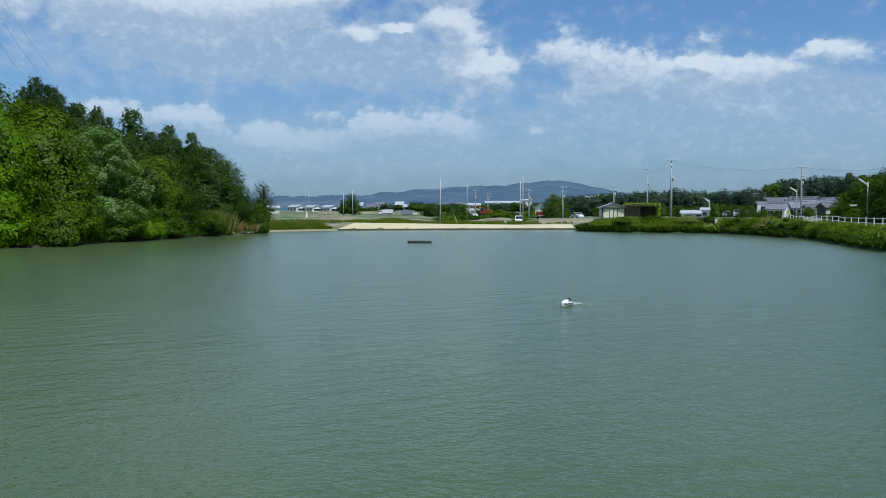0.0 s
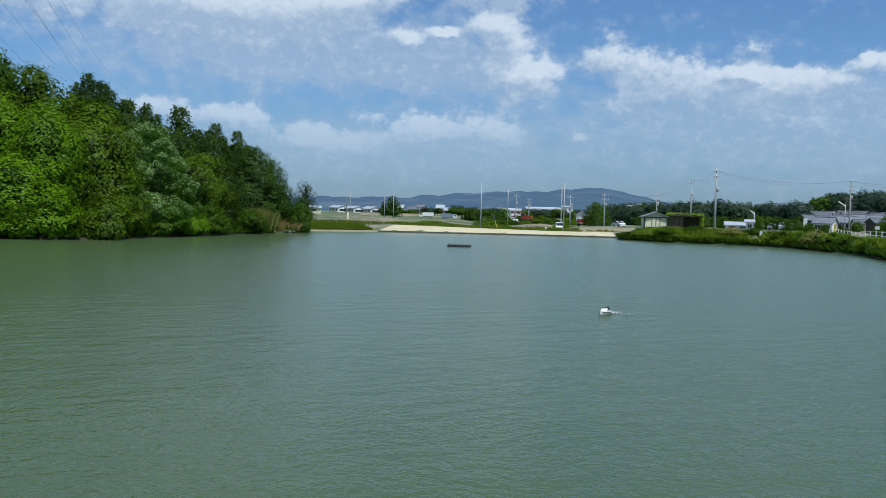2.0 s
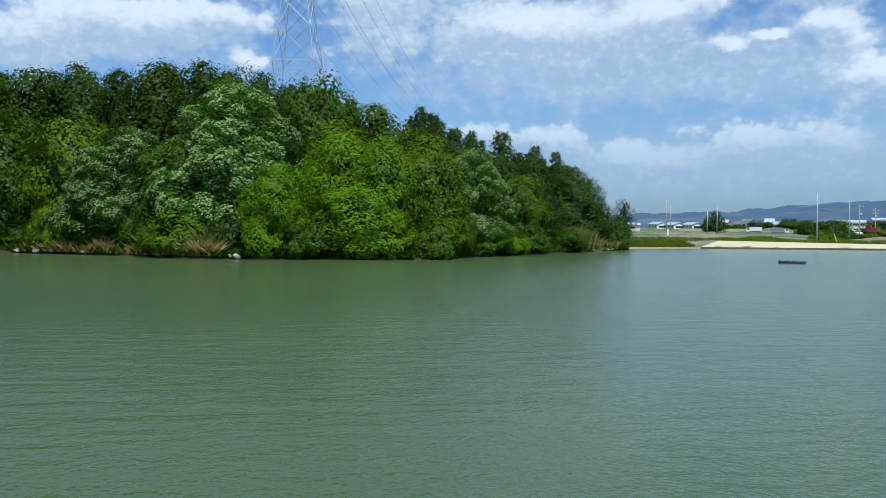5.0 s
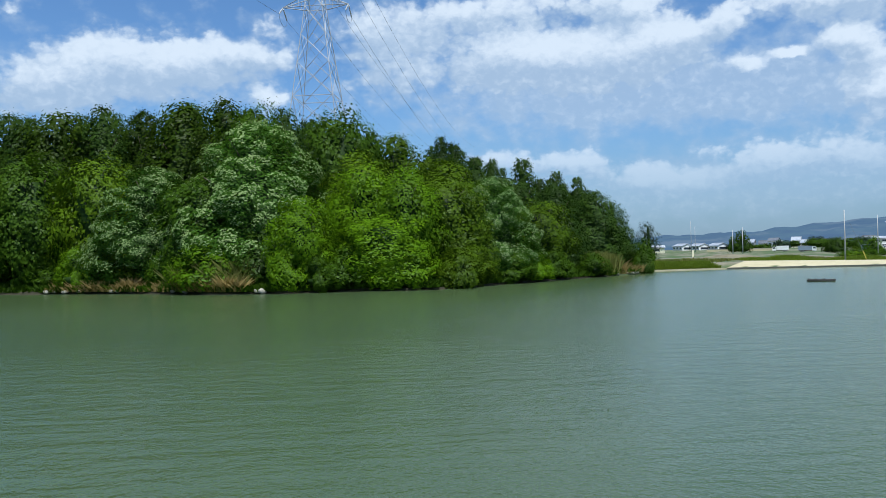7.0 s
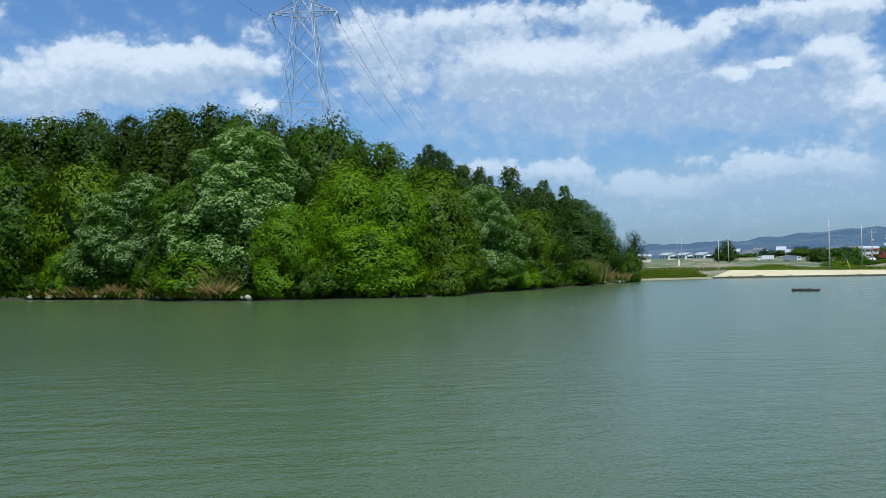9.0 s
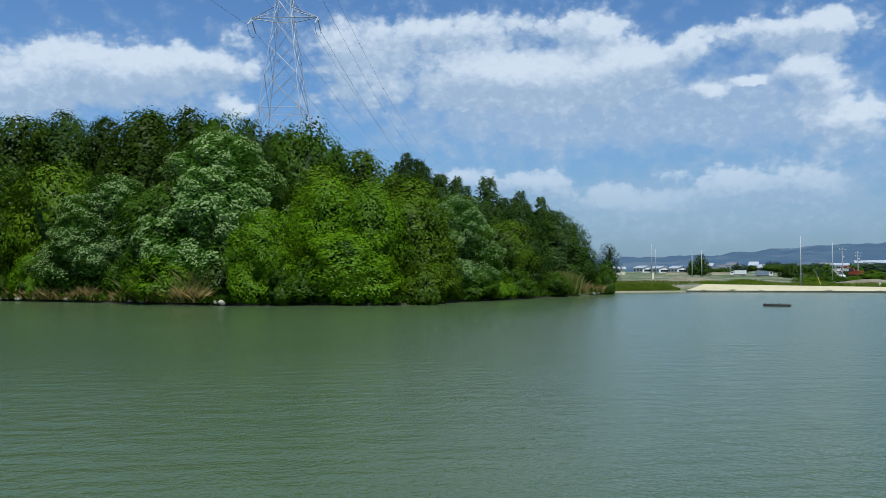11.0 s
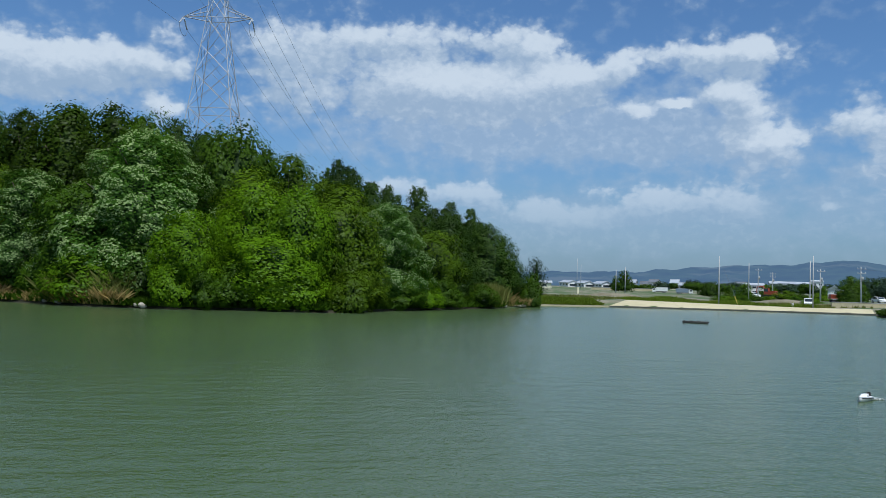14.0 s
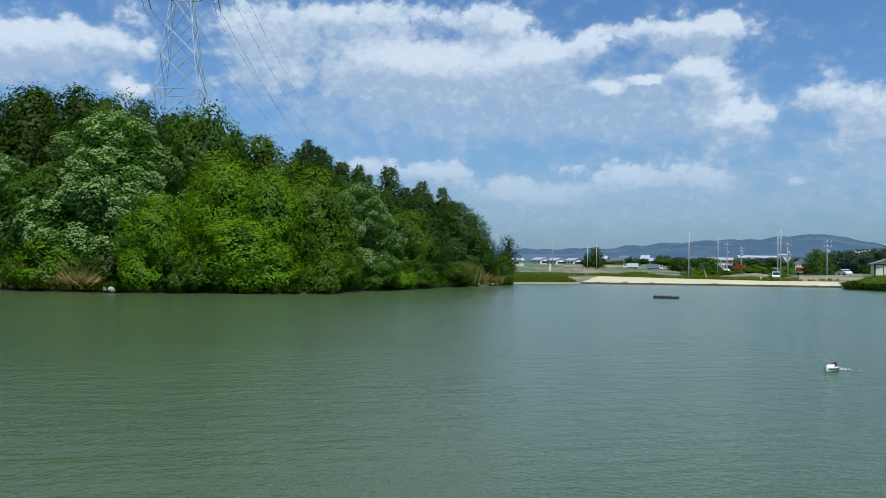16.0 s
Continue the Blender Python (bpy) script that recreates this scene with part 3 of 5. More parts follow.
def crown_mesh(name, seed, profile, count, leaf, aspect, lobes, heave, puffs, swell, tips=0, plume=1.0, fray=0.02, hollow=False):
    """A unit crown, 1 wide and 1 high on z = 0: the profile turned round the trunk and heaved up into boughs, which
    swell into twiggy puffs. Small leaves cover it, thinner in the clefts; a dense inner mass, dark with painted shade,
    follows a little below them."""
    rng = np.random.default_rng(seed)
    heights = np.linspace(0.0, 1.0, 240)
    radius = np.array([profile(z) for z in heights])
    weight = np.cumsum(radius + 0.02)
    weight /= weight[-1]
    up = np.array([0, 0, 1.0])
    stretch = np.array([1, 1, aspect])

    def shell(u, turn):
        """Points on the profile and the way out from them, in true proportions."""
        z = np.interp(u, weight, heights)
        r = np.interp(z, heights, radius)
        slope = (np.interp(z - 0.03, heights, radius) - np.interp(z + 0.03, heights, radius)) / 0.06
        out = np.stack([np.cos(turn), np.sin(turn), slope / aspect], 1)
        out /= np.linalg.norm(out, axis=1, keepdims=True)
        return np.stack([np.cos(turn) * r, np.sin(turn) * r, z * aspect], 1), out

    def seeds(m, jitter):
        k = np.arange(m)
        return shell((k + 0.5) / m, k * 2.39996 + seed + rng.normal(size=m) * jitter)

    hub_1, out_1 = seeds(lobes, 0.5)
    hub_1 = hub_1 + out_1 * (rng.uniform(-0.6, 0.45, lobes) * heave)[:, None]
    area = math.pi * 0.7 * aspect
    size_1, size_2 = 0.85 * math.sqrt(area / lobes), 0.85 * math.sqrt(area / puffs)
    hub_2, out_2 = seeds(puffs, 0.9)
    lift_2 = rng.uniform(0.4, 1.3, puffs)
    metric = np.array([1, 1, 1 / plume])

    def heaved(p, out):
        far = (p[:, None] - hub_1[None]) * metric
        far[..., 2] *= np.where(far[..., 2] < 0, 1.5, 0.75)
        gap_1 = np.linalg.norm(far, axis=2) / size_1
        near_1 = gap_1.argmin(1)
        gap_1 = np.minimum(gap_1.min(1), 1.3)
        far = p[:, None] - hub_2[None]
        far[..., 2] *= np.where(far[..., 2] < 0, 1.4, 0.8)
        gap_2 = np.linalg.norm(far, axis=2) / size_2
        near_2 = gap_2.argmin(1)
        gap_2 = np.minimum(gap_2.min(1), 1.3)
        shrink = np.clip(np.hypot(p[:, 0], p[:, 1]) / 0.22, 0.15, 1.0)
        rise = shrink * (heave * (0.50 - gap_1 ** 2) + swell * lift_2[near_2] * (0.5 - gap_2 ** 2))
        q = p + out * rise[:, None]
        face_1 = q - (hub_1[near_1] - out_1[near_1] * size_1 * 0.5)
        face_2 = q - (hub_2[near_2] - out_2[near_2] * size_2 * 0.3 + (q - p) * 0.7)
        face = face_1 / np.linalg.norm(face_1, axis=1, keepdims=True) * 0.6 + face_2 / np.linalg.norm(face_2, axis=1, keepdims=True) * 0.6 + 0.3 * out
        return q, face, gap_1, gap_2

    p, out = shell(rng.random(count), rng.uniform(0, 2 * math.pi, count))
    q, face, gap_1, gap_2 = heaved(p, out)
    keep = rng.random(count) > 0.75 * np.clip((gap_2 - 0.5) * 2.0, 0, 1) + 0.75 * np.clip((gap_1 - 0.7) * 2.5, 0, 1)
    q, face = q[keep], face[keep]
    q = q + face * rng.normal(size=len(q))[:, None] * fray
    sizes = np.full(len(q), leaf)
    # older leaves further in, then the inner mass
    count = int(count * 0.4)
    p, out = shell(rng.random(count), rng.uniform(0, 2 * math.pi, count))
    deep = heaved(p, out)[0] - out * (rng.uniform(0.02, 0.05 + 0.6 * heave, count) * np.clip(np.hypot(p[:, 0], p[:, 1]) / 0.2, 0.1, 1))[:, None]
    q, face, sizes = np.concatenate([q, deep]), np.concatenate([face, out]), np.concatenate([sizes, np.full(count, leaf * 1.5)])
    verts, faces = cards(q, face + 0.25 * up + rng.normal(size=q.shape) * 0.18, sizes, rng)
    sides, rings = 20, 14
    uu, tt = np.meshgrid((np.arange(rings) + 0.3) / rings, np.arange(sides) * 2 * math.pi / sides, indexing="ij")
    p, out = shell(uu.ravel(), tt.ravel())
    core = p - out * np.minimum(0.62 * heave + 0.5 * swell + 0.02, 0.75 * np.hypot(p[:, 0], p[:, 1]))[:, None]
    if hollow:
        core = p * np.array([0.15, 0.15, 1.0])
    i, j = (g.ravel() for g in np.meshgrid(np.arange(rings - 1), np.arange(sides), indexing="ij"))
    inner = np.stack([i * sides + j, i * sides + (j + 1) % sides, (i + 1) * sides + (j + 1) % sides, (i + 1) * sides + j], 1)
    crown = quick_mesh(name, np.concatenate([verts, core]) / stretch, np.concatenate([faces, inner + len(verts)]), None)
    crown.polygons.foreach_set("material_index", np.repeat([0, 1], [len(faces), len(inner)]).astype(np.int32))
    if not tips:
        return crown
    # blossom on the upper side of the puffs
    p, out = shell(rng.random(tips), rng.uniform(0, 2 * math.pi, tips))
    q, face, gap_1, gap_2 = heaved(p, out)
    keep = (gap_2 < 0.50) & (face[:, 2] > 0.0) & (rng.random(tips) > 0.3 * gap_1)
    q, face = q[keep] + face[keep] * rng.uniform(0.004, 0.016, keep.sum())[:, None], face[keep]
    verts, faces = cards(q, face + 0.2 * up + rng.normal(size=q.shape) * 0.35, leaf * 0.9, rng, 1.2)
    return crown, quick_mesh("blossom", verts / stretch, faces, None)


def trunk_mesh(seed, limbs, top=0.8):
    rng = random.Random(seed)
    b = Build()
    pts = [(0.012 * math.sin(seed + i), 0.012 * math.cos(seed * 2 + i), -0.08 + (top + 0.08) * i / 5) for i in range(6)]
    b.tube(pts, [0.026, 0.021, 0.017, 0.013, 0.009, 0.004], 7)
    for i in range(limbs):
        z = 0.22 + 0.5 * i / limbs
        a = i * 2.4 + rng.random()
        r = rng.uniform(0.2, 0.36)
        b.tube([(0, 0, z), (r * 0.5 * math.cos(a), r * 0.5 * math.sin(a), z + 0.09), (r * math.cos(a), r * math.sin(a), z + 0.22)],
               [0.010, 0.007, 0.003], 5)
    return b.mesh("trunk", M["bark"], True)


TRUNKS = [trunk_mesh(s, 7) for s in (1, 2, 3)] + [trunk_mesh(9, 0, 0.95)]
SHAPES = {}
# profile, leaves, leaf, height to width, boughs and their heave, puffs and their swell
for i in range(4):
    SHAPES["full", i] = crown_mesh("crown", 20 + i, egg, 9500, 0.0320, 1.35, 26, 0.27, 190, 0.080)
    SHAPES["plumed", i] = crown_mesh("crown", 120 + i, egg, 9500, 0.0350, 1.5, 17, 0.34, 170, 0.085, plume=1.6)
    SHAPES["dome", i], SHAPES["blossom", i] = crown_mesh("crown", 30 + i, dome, 30000, 0.0155, 1.15, 38, 0.20, 420, 0.066, tips=30000, fray=0.010)
    SHAPES["light", i] = crown_mesh("crown", 40 + i, blunt, 7600, 0.0320, 1.7, 34, 0.19, 240, 0.070)
    SHAPES["far", i] = crown_mesh("crown", 50 + i, blunt, 4600, 0.0400, 1.4, 24, 0.16, 150, 0.080)
    SHAPES["thin", i] = crown_mesh("crown", 140 + i, egg, 2600, 0.0420, 1.6, 14, 0.34, 60, 0.10, fray=0.03, hollow=True)
    SHAPES["belt", i] = crown_mesh("crown", 90 + i, egg, 1400, 0.0760, 1.1, 16, 0.18, 70, 0.06)
for i in range(3):
    SHAPES["spire", i] = crown_mesh("crown", 60 + i, cone, 6000, 0.0440, 2.6, 44, 0.13, 230, 0.080, plume=0.7)
    SHAPES["scrub", i] = crown_mesh("crown", 80 + i, dome, 1400, 0.0580, 0.75, 14, 0.20, 60, 0.09)
    SHAPES["low", i] = crown_mesh("crown", 70 + i, dome, 4600, 0.0390, 0.75, 16, 0.27, 110, 0.09)
CROWNS = {}


def tree(name, label, x, y, top, wide, shape, leaves, group="woodland trees", base=None, stem=True):
    """A tree whose top is at that height over the water, with its trunk and its crown."""
    rng = random.Random(int(x * 31 + y * 17))
    foot = ground_z(x, y) if base is None else base
    kind, pick = shape, rng.randrange(3 if shape in ("spire", "scrub", "low") else 4)
    key = kind, pick, leaves
    if key not in CROWNS:
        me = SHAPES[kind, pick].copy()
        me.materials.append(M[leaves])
        me.materials.append(M["shade_core"])
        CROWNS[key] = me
    tall = max(1.0, top - foot)
    depth = tall if kind in ("spire", "low", "scrub") or tall < 2.0 * wide else max(1.9 * wide, 0.82 * tall)
    ob = tagged(new(name), label, "tree" if stem else "bush", group)
    ob.matrix_world = pose(x, y, foot, 0, 0, rng.uniform(0, 360))
    if stem:
        part("trunk", TRUNKS[3 if kind == "spire" else rng.randrange(3)], None, ob).scale = (wide, wide, tall)
    crown = part("crown", CROWNS[key], None, ob)
    crown.location.z, crown.scale = tall - depth, (wide, wide, depth)
    if kind == "dome":
        key = "blossom", pick
        if key not in CROWNS:
            CROWNS[key] = SHAPES[key].copy()
            CROWNS[key].materials.append(M["blossom"])
        flowers = part("blossom", CROWNS[key], None, ob, "pale cream blossom on the tips of the boughs")
        flowers.location.z, flowers.scale = tall - depth, (wide, wide, depth)
    return ob


PALE = "broad tree with pale silvery green leaves on the wooded shore"
FRESH = "broad tree with bright fresh green leaves on the wooded shore"
DEEP = "tall dark green tree on the wooded hill"
SPIRE = "dark pointed conifer on the wooded hill"
GREEN = "leafy green tree on the wooded shore"
SHRUB = "low bright green bush at the water's edge"
# x, y, top, width, shape, leaves
SHORE_TREES = [
    (-80.2, 64.5, 15.0, 9.4, "full", "dark", GREEN), (-72.3, 66.0, 14.6, 8.1, "full", "olive", GREEN),
    (-66.0, 67.4, 13.0, 12.6, "dome", "silver", PALE), (-53.8, 69.4, 16.9, 16.6, "dome", "silver", PALE),
    (-44.4, 63.6, 8.4, 5.4, "plumed", "bright", FRESH), (-41.6, 70.5, 11.4, 6.4, "plumed", "bright", FRESH),
    (-37.6, 71.2, 11.1, 6.2, "plumed", "bright", FRESH), (-38.4, 68.0, 7.0, 8.1, "full", "bright", FRESH),
    (-36.2, 77.0, 11.2, 8.1, "full", "olive", GREEN), (-33.4, 82.0, 11.0, 10.2, "dome", "silver", PALE),
]
SHORE_TREES_2 = [
    (-31.0, 90.8, 9.0, 7.4, "full", "olive", GREEN), (-57.5, 65.5, 11.5, 8.0, "full", "mid", GREEN),
    (-34.0, 76.5, 7.0, 6.4, "low", "olive", GREEN), (-89.0, 63.5, 13.5, 9.0, "light", "mid", GREEN),
    (-29.0, 107.0, 10.8, 8.0, "light", "needles", DEEP), (-28.2, 112.0, 9.6, 6.4, "light", "needles", DEEP),
    (-26.9, 113.5, 6.2, 4.0, "low", "dark", DEEP), (-31.5, 98.5, 11.2, 7.5, "light", "needles", DEEP),
]
SHRUBS = [
    (-53.4, 61.6, 4.7, 7.0, "low", "bright", SHRUB), (-71.4, 62.2, 4.6, 3.8, "low", "bright", SHRUB),
    (-32.6, 74.0, 3.8, 5.6, "low", "olive", SHRUB), (-30.6, 80.4, 3.4, 5.0, "low", "mid", SHRUB),
    (-35.6, 67.6, 4.4, 5.6, "low", "bright", SHRUB), (-44.6, 62.0, 4.4, 4.2, "low", "bright", SHRUB),
    (-40.6, 65.2, 4.0, 5.0, "low", "mid", SHRUB), (-28.8, 88.6, 3.2, 4.2, "low", "mid", SHRUB),
    (-42.2, 62.8, 3.2, 3.6, "low", "mid", SHRUB), (-37.0, 66.6, 3.4, 4.6, "low", "bright", SHRUB), (-31.6, 70.2, 3.6, 4.6, "low", "olive", SHRUB),
    # the dark leaves at x -49 stand in for shade below the big pale tree
    (-29.6, 84.4, 3.0, 4.2, "low", "bright", SHRUB), (-49.0, 63.4, 5.4, 5.2, "low", "dark", SHRUB), (-77.5, 64.0, 3.4, 4.6, "low", "mid", SHRUB), (-83.5, 62.4, 3.8, 5.0, "low", "mid", SHRUB),
    (-60.5, 64.6, 5.0, 4.8, "low", "mid", SHRUB), (-66.8, 65.2, 4.6, 5.0, "low", "olive", SHRUB),
    (-26.6, 97.0, 2.8, 4.0, "low", "mid", SHRUB), (-24.0, 111.6, 3.2, 3.6, "low", "mid", SHRUB),
]
HILL_TREES = [
    (-88.4, 75.5, 22.2, 12.0, "light", "deep_olive", DEEP), (-84.0, 78.2, 22.9, 7.0, "light", "needles", DEEP),
    (-80.9, 82.3, 22.4, 9.6, "light", "deep_olive", DEEP), (-74.4, 82.3, 23.1, 11.0, "light", "deep_olive", DEEP),
    (-67.0, 81.0, 22.5, 9.6, "light", "deep_olive", DEEP), (-58.8, 75.8, 20.2, 7.6, "full", "mid", GREEN),
    (-58.5, 81.0, 20.6, 6.6, "light", "needles", DEEP), (-50.6, 80.8, 19.7, 8.6, "full", "dark", DEEP),
    (-46.2, 85.3, 17.0, 8.6, "light", "olive", DEEP), (-95.9, 74.0, 22.6, 9.0, "light", "dark", DEEP),
]
HILL_TREES_2 = [
    (-43.4, 91.5, 17.2, 4.4, "spire", "needles", SPIRE), (-42.7, 94.0, 16.6, 4.4, "spire", "needles", SPIRE),
    (-40.8, 95.4, 15.0, 6.4, "spire", "needles", SPIRE), (-41.1, 102.3, 15.4, 4.0, "spire", "needles", SPIRE),
    (-37.3, 103.0, 15.2, 7.0, "spire", "needles", SPIRE), (-33.9, 106.5, 13.6, 5.0, "spire", "needles", SPIRE),
    (-32.2, 110.4, 13.0, 5.0, "spire", "needles", SPIRE), (-36.0, 96.0, 12.0, 8.0, "light", "needles", DEEP),
    (-30.5, 109.0, 11.2, 6.6, "light", "needles", DEEP), (-40.5, 86.5, 13.8, 8.4, "light", "olive", DEEP),
    (-46.5, 77.5, 14.2, 8.0, "light", "olive", DEEP), (-55.0, 72.5, 14.5, 8.0, "light", "mid", DEEP),
]
# the pointed tops along the falling skyline
for a, d, top, wide in ((-25.9, 108, 16.4, 6.0), (-24.8, 112, 17.3, 6.4), (-24.1, 106, 15.6, 5.6), (-22.1, 112, 14.6, 4.6), (-21.3, 113, 13.9, 4.4),
                        (-23.0, 114, 15.4, 6.0), (-18.1, 117, 12.6, 5.0), (-17.2, 118, 11.9, 5.0), (-16.4, 116, 10.9, 5.4), (-18.8, 114, 12.4, 5.4), (-15.6, 117, 10.4, 5.6), (-30.0, 112, 19.0, 6.4)):
    tree("conifer", SPIRE, *plan(a, d), top + 0.5, wide, "spire", "needles")
for row in SHORE_TREES + SHORE_TREES_2 + HILL_TREES + HILL_TREES_2:
    tree("conifer" if row[4] == "spire" else "tree", row[6], *row[:3], row[3] * (1.25 if row[4] == "light" and row[0] < -34 else 1.0), *row[4:6])
for row in SHRUBS:
    tree("bush", row[6], *row[:6], group="shore bushes", stem=False)
# the wood goes on behind and beside the trees that stand out
rng = random.Random(5)
for i in range(48):
    a = rng.uniform(-66, -15)
    d = {0: 124, 1: 116, 2: 107}[i % 3] + rng.uniform(-6, 6)
    if -19 < a:
        d = rng.uniform(112, 124)
        if a > -15.8:
            continue
    x, y = plan(a, d)
    crest = np.interp(a, [-66, -50, -45, -40, -36, -32, -28, -25, -23, -20, -18, -16.5, -15], [21.4, 21.4, 22.2, 23.4, 22.0, 21.2, 17.8, 15.4, 13.6, 13.2, 11.6, 11.0, 10])
    tree("tree", DEEP, x, y, 3 + (crest - 3) * d / 112 + 0.2 - rng.uniform(0.0, 1.7), rng.uniform(7.0, 10.0), "far" if i % 3 else "light", rng.choice(["olive", "deep_olive", "mid"] if -34 < a < -23 else ["deep_olive", "dark", "needles"]))
# shaded undergrowth between the trunks
for i in range(34):
    a = -64 + 49 * i / 34 + rng.uniform(-0.8, 0.8)
    d = np.interp(a, [-66, -52, -45, -38, -30, -25, -20, -15], [122, 104, 92, 82, 84, 88, 99, 113]) + rng.uniform(2, 8)
    x, y = plan(a, d)
    tree("bush", "shaded green bush under the trees of the hill", x, y, ground_z(x, y) + rng.uniform(4.5, 7), rng.uniform(6, 8), "scrub", rng.choice(["dark", "deep_olive", "mid"]), "undergrowth bushes", stem=False)


# ---------------------------------------------------------------- grass, weeds and reeds
def tufts(name, label, spots, tall, mat, blades=4, lean=0.25, width=0.10, seed=1):
    """Grass: bundles of tapering blades that lean apart."""
    rng = np.random.default_rng(seed)
    spots = np.array(spots)
    x, y, z = (np.repeat(c, blades) for c in spots.T[:3])
    tall = tall * np.repeat(spots[:, 3], blades) if spots.shape[1] > 3 else tall
    m = len(x)
    x, y = x + rng.normal(size=m) * 0.10, y + rng.normal(size=m) * 0.10
    a = rng.uniform(0, 2 * math.pi, m)
    h = tall * rng.uniform(0.45, 1.2, m)
    w = width * rng.uniform(0.6, 1.5, m)
    tilt = rng.normal(size=(2, m)) * lean * h
    ca, sa = np.cos(a) * w, np.sin(a) * w
    rows = np.stack([np.stack([x - ca, y - sa, z - 0.06], 1),
                     np.stack([x + ca, y + sa, z - 0.06], 1),
                     np.stack([x + ca * 0.7 + tilt[0] * 0.5, y + sa * 0.7 + tilt[1] * 0.5, z + h * 0.62], 1),
                     np.stack([x + tilt[0], y + tilt[1], z + h], 1)], 1).reshape(-1, 3)
    me = quick_mesh(name, rows, np.arange(m * 4).reshape(-1, 4), M[mat])
    return tagged(new(name, me), label, name.replace("_", " "), kind="stuff")


def strip(line, back, count, seed, lift=0.0):
    """Random spots on a strip of ground that follows a line and reaches back from it (to its left side)."""
    rng = random.Random(seed)
    legs = [(Vector(p), Vector(q)) for p, q in zip(line, line[1:])]
    lengths = [(q - p).length for p, q in legs]
    xs, ys = [], []
    for _ in range(count):
        p, q = rng.choices(legs, lengths)[0]
        d = (q - p).normalized()
        s = p.lerp(q, rng.random()) + Vector((-d.y, d.x)) * (back[0] + (back[1] - back[0]) * rng.random())
        xs.append(s.x), ys.append(s.y)
    zs = height(np.array(xs), np.array(ys)) + lift
    return [(a, b, c) for a, b, c in zip(xs, ys, zs) if c > 0.05]


def heaped(spots, low, high, scale, seed):
    """Keep a tuft, and choose how tall it grows, by slow noise, so that the weeds stand in heaps."""
    out = []
    for x, y, z in spots:
        k = 0.5 + 0.9 * noise.noise(Vector((x * scale, y * scale, seed)))
        tip = min(1.0, max(0.15, (x - 20.0) / 8.0)) if x > 15 else 1.0
        out.append((x, y, z, (low + (high - low) * min(1, max(0, k))) * tip))
    return out


RIGHT_BANK = [(33, 63), (38.8, 87), (39.3, 107), (36, 115.5), (25, 118.5), (20.8, 126), (22.5, 137)]
tufts("tall_grass", "lush green weeds on the bank of the pond", heaped(strip(RIGHT_BANK[2:], (-9, -0.1), 6000, 3), 0.2, 0.8, 0.22, 1) + heaped(strip(RIGHT_BANK[:3], (-9, -0.1), 5000, 33), 0.12, 0.45, 0.22, 1), 1.0, "grass", 7, 0.6, 0.038, 4)
tufts("tall_grass", "darker green weeds among the grass of the bank", heaped(strip(RIGHT_BANK[2:], (-6, -0.1), 2200, 31), 0.1, 0.85, 0.35, 7) + heaped(strip(RIGHT_BANK[:3], (-4, -0.1), 2200, 34), 0.1, 0.5, 0.35, 7), 1.0, "mid", 6, 0.6, 0.045, 41)
tufts("shore_weeds", "dark weeds hanging over the waterline", strip(RIGHT_BANK, (-1.0, 0.35), 5200, 8), 0.5, "dark", 4, 0.6, 0.09, 5)
tufts("tall_grass", "rough green grass on the far bank", strip([(-27, 117), (-16.4, 127.0)], (-0.15, 7), 3800, 6), 0.34, "grass", 7, 0.7, 0.035, 6)
tufts("tall_grass", "rough green weeds behind the concrete facing", heaped(strip([(-13, 133), (1.4, 136.6), (14, 139.4)], (0.1, 12), 3400, 7), 0.0, 1.3, 0.16, 2), 0.62, "grass", 7, 0.7, 0.04, 7)
tufts("tall_grass", "meadow grass beyond the far bank", strip([(-34, 132), (-12, 142), (24, 150)], (0, 22), 2200, 17), 0.4, "reed_green", 4, 0.4, 0.12, 17)
SHORE = [(-110, 55), (-78, 60.8), (-63, 61.2), (-50, 59.2), (-44, 60.5), (-38, 65.5), (-32.5, 66.5), (-30.3, 77), (-28.2, 89), (-24.5, 103), (-23.5, 109)]
tufts("shore_weeds", "green weeds hanging over the edge of the wooded shore", strip(SHORE, (-0.35, 0.8), 2600, 19), 0.5, "mid", 4, 0.7, 0.10, 19)
tufts("undergrowth", "green undergrowth along the foot of the wood", strip(SHORE, (0.2, 6), 5200, 9), 0.6, "dark", 4, 0.6, 0.10, 9)
REEDS = [(-56.0, 60.1), (-50, 59.2), (-48.2, 59.6)]
tufts("dry_reeds", "dry tan reeds at the water's edge", heaped(strip(REEDS, (-0.5, 1.8), 1500, 10), 0.15, 1.7, 0.45, 3), 1.0, "reed", 5, 0.5, 0.03, 10)
tufts("green_reeds", "green reeds among the dry ones at the water's edge", heaped(strip(REEDS, (-0.2, 2.4), 800, 14), 0.2, 2.3, 0.4, 6), 1.0, "reed_green", 5, 0.4, 0.035, 14)
tufts("dry_reeds", "dry tan reeds at the water's edge", heaped(strip([(-74, 61.0), (-57, 60.4)], (-0.3, 1.8), 1500, 11), 0.15, 1.3, 0.4, 5), 1.0, "reed", 4, 0.55, 0.03, 11)
tufts("dry_reeds", "tall pale reeds on the point", strip([(-25.9, 99), (-24.9, 102.5)], (-0.2, 2.2), 520, 12), 2.1, "reed_green", 5, 0.2, 0.03, 12)
tufts("dry_reeds", "short tan reeds on the point", heaped(strip([(-24.9, 102.5), (-23.6, 109)], (-0.3, 1.9), 700, 13), 0.2, 1.3, 0.5, 9), 1.0, "reed", 4, 0.4, 0.035, 13)


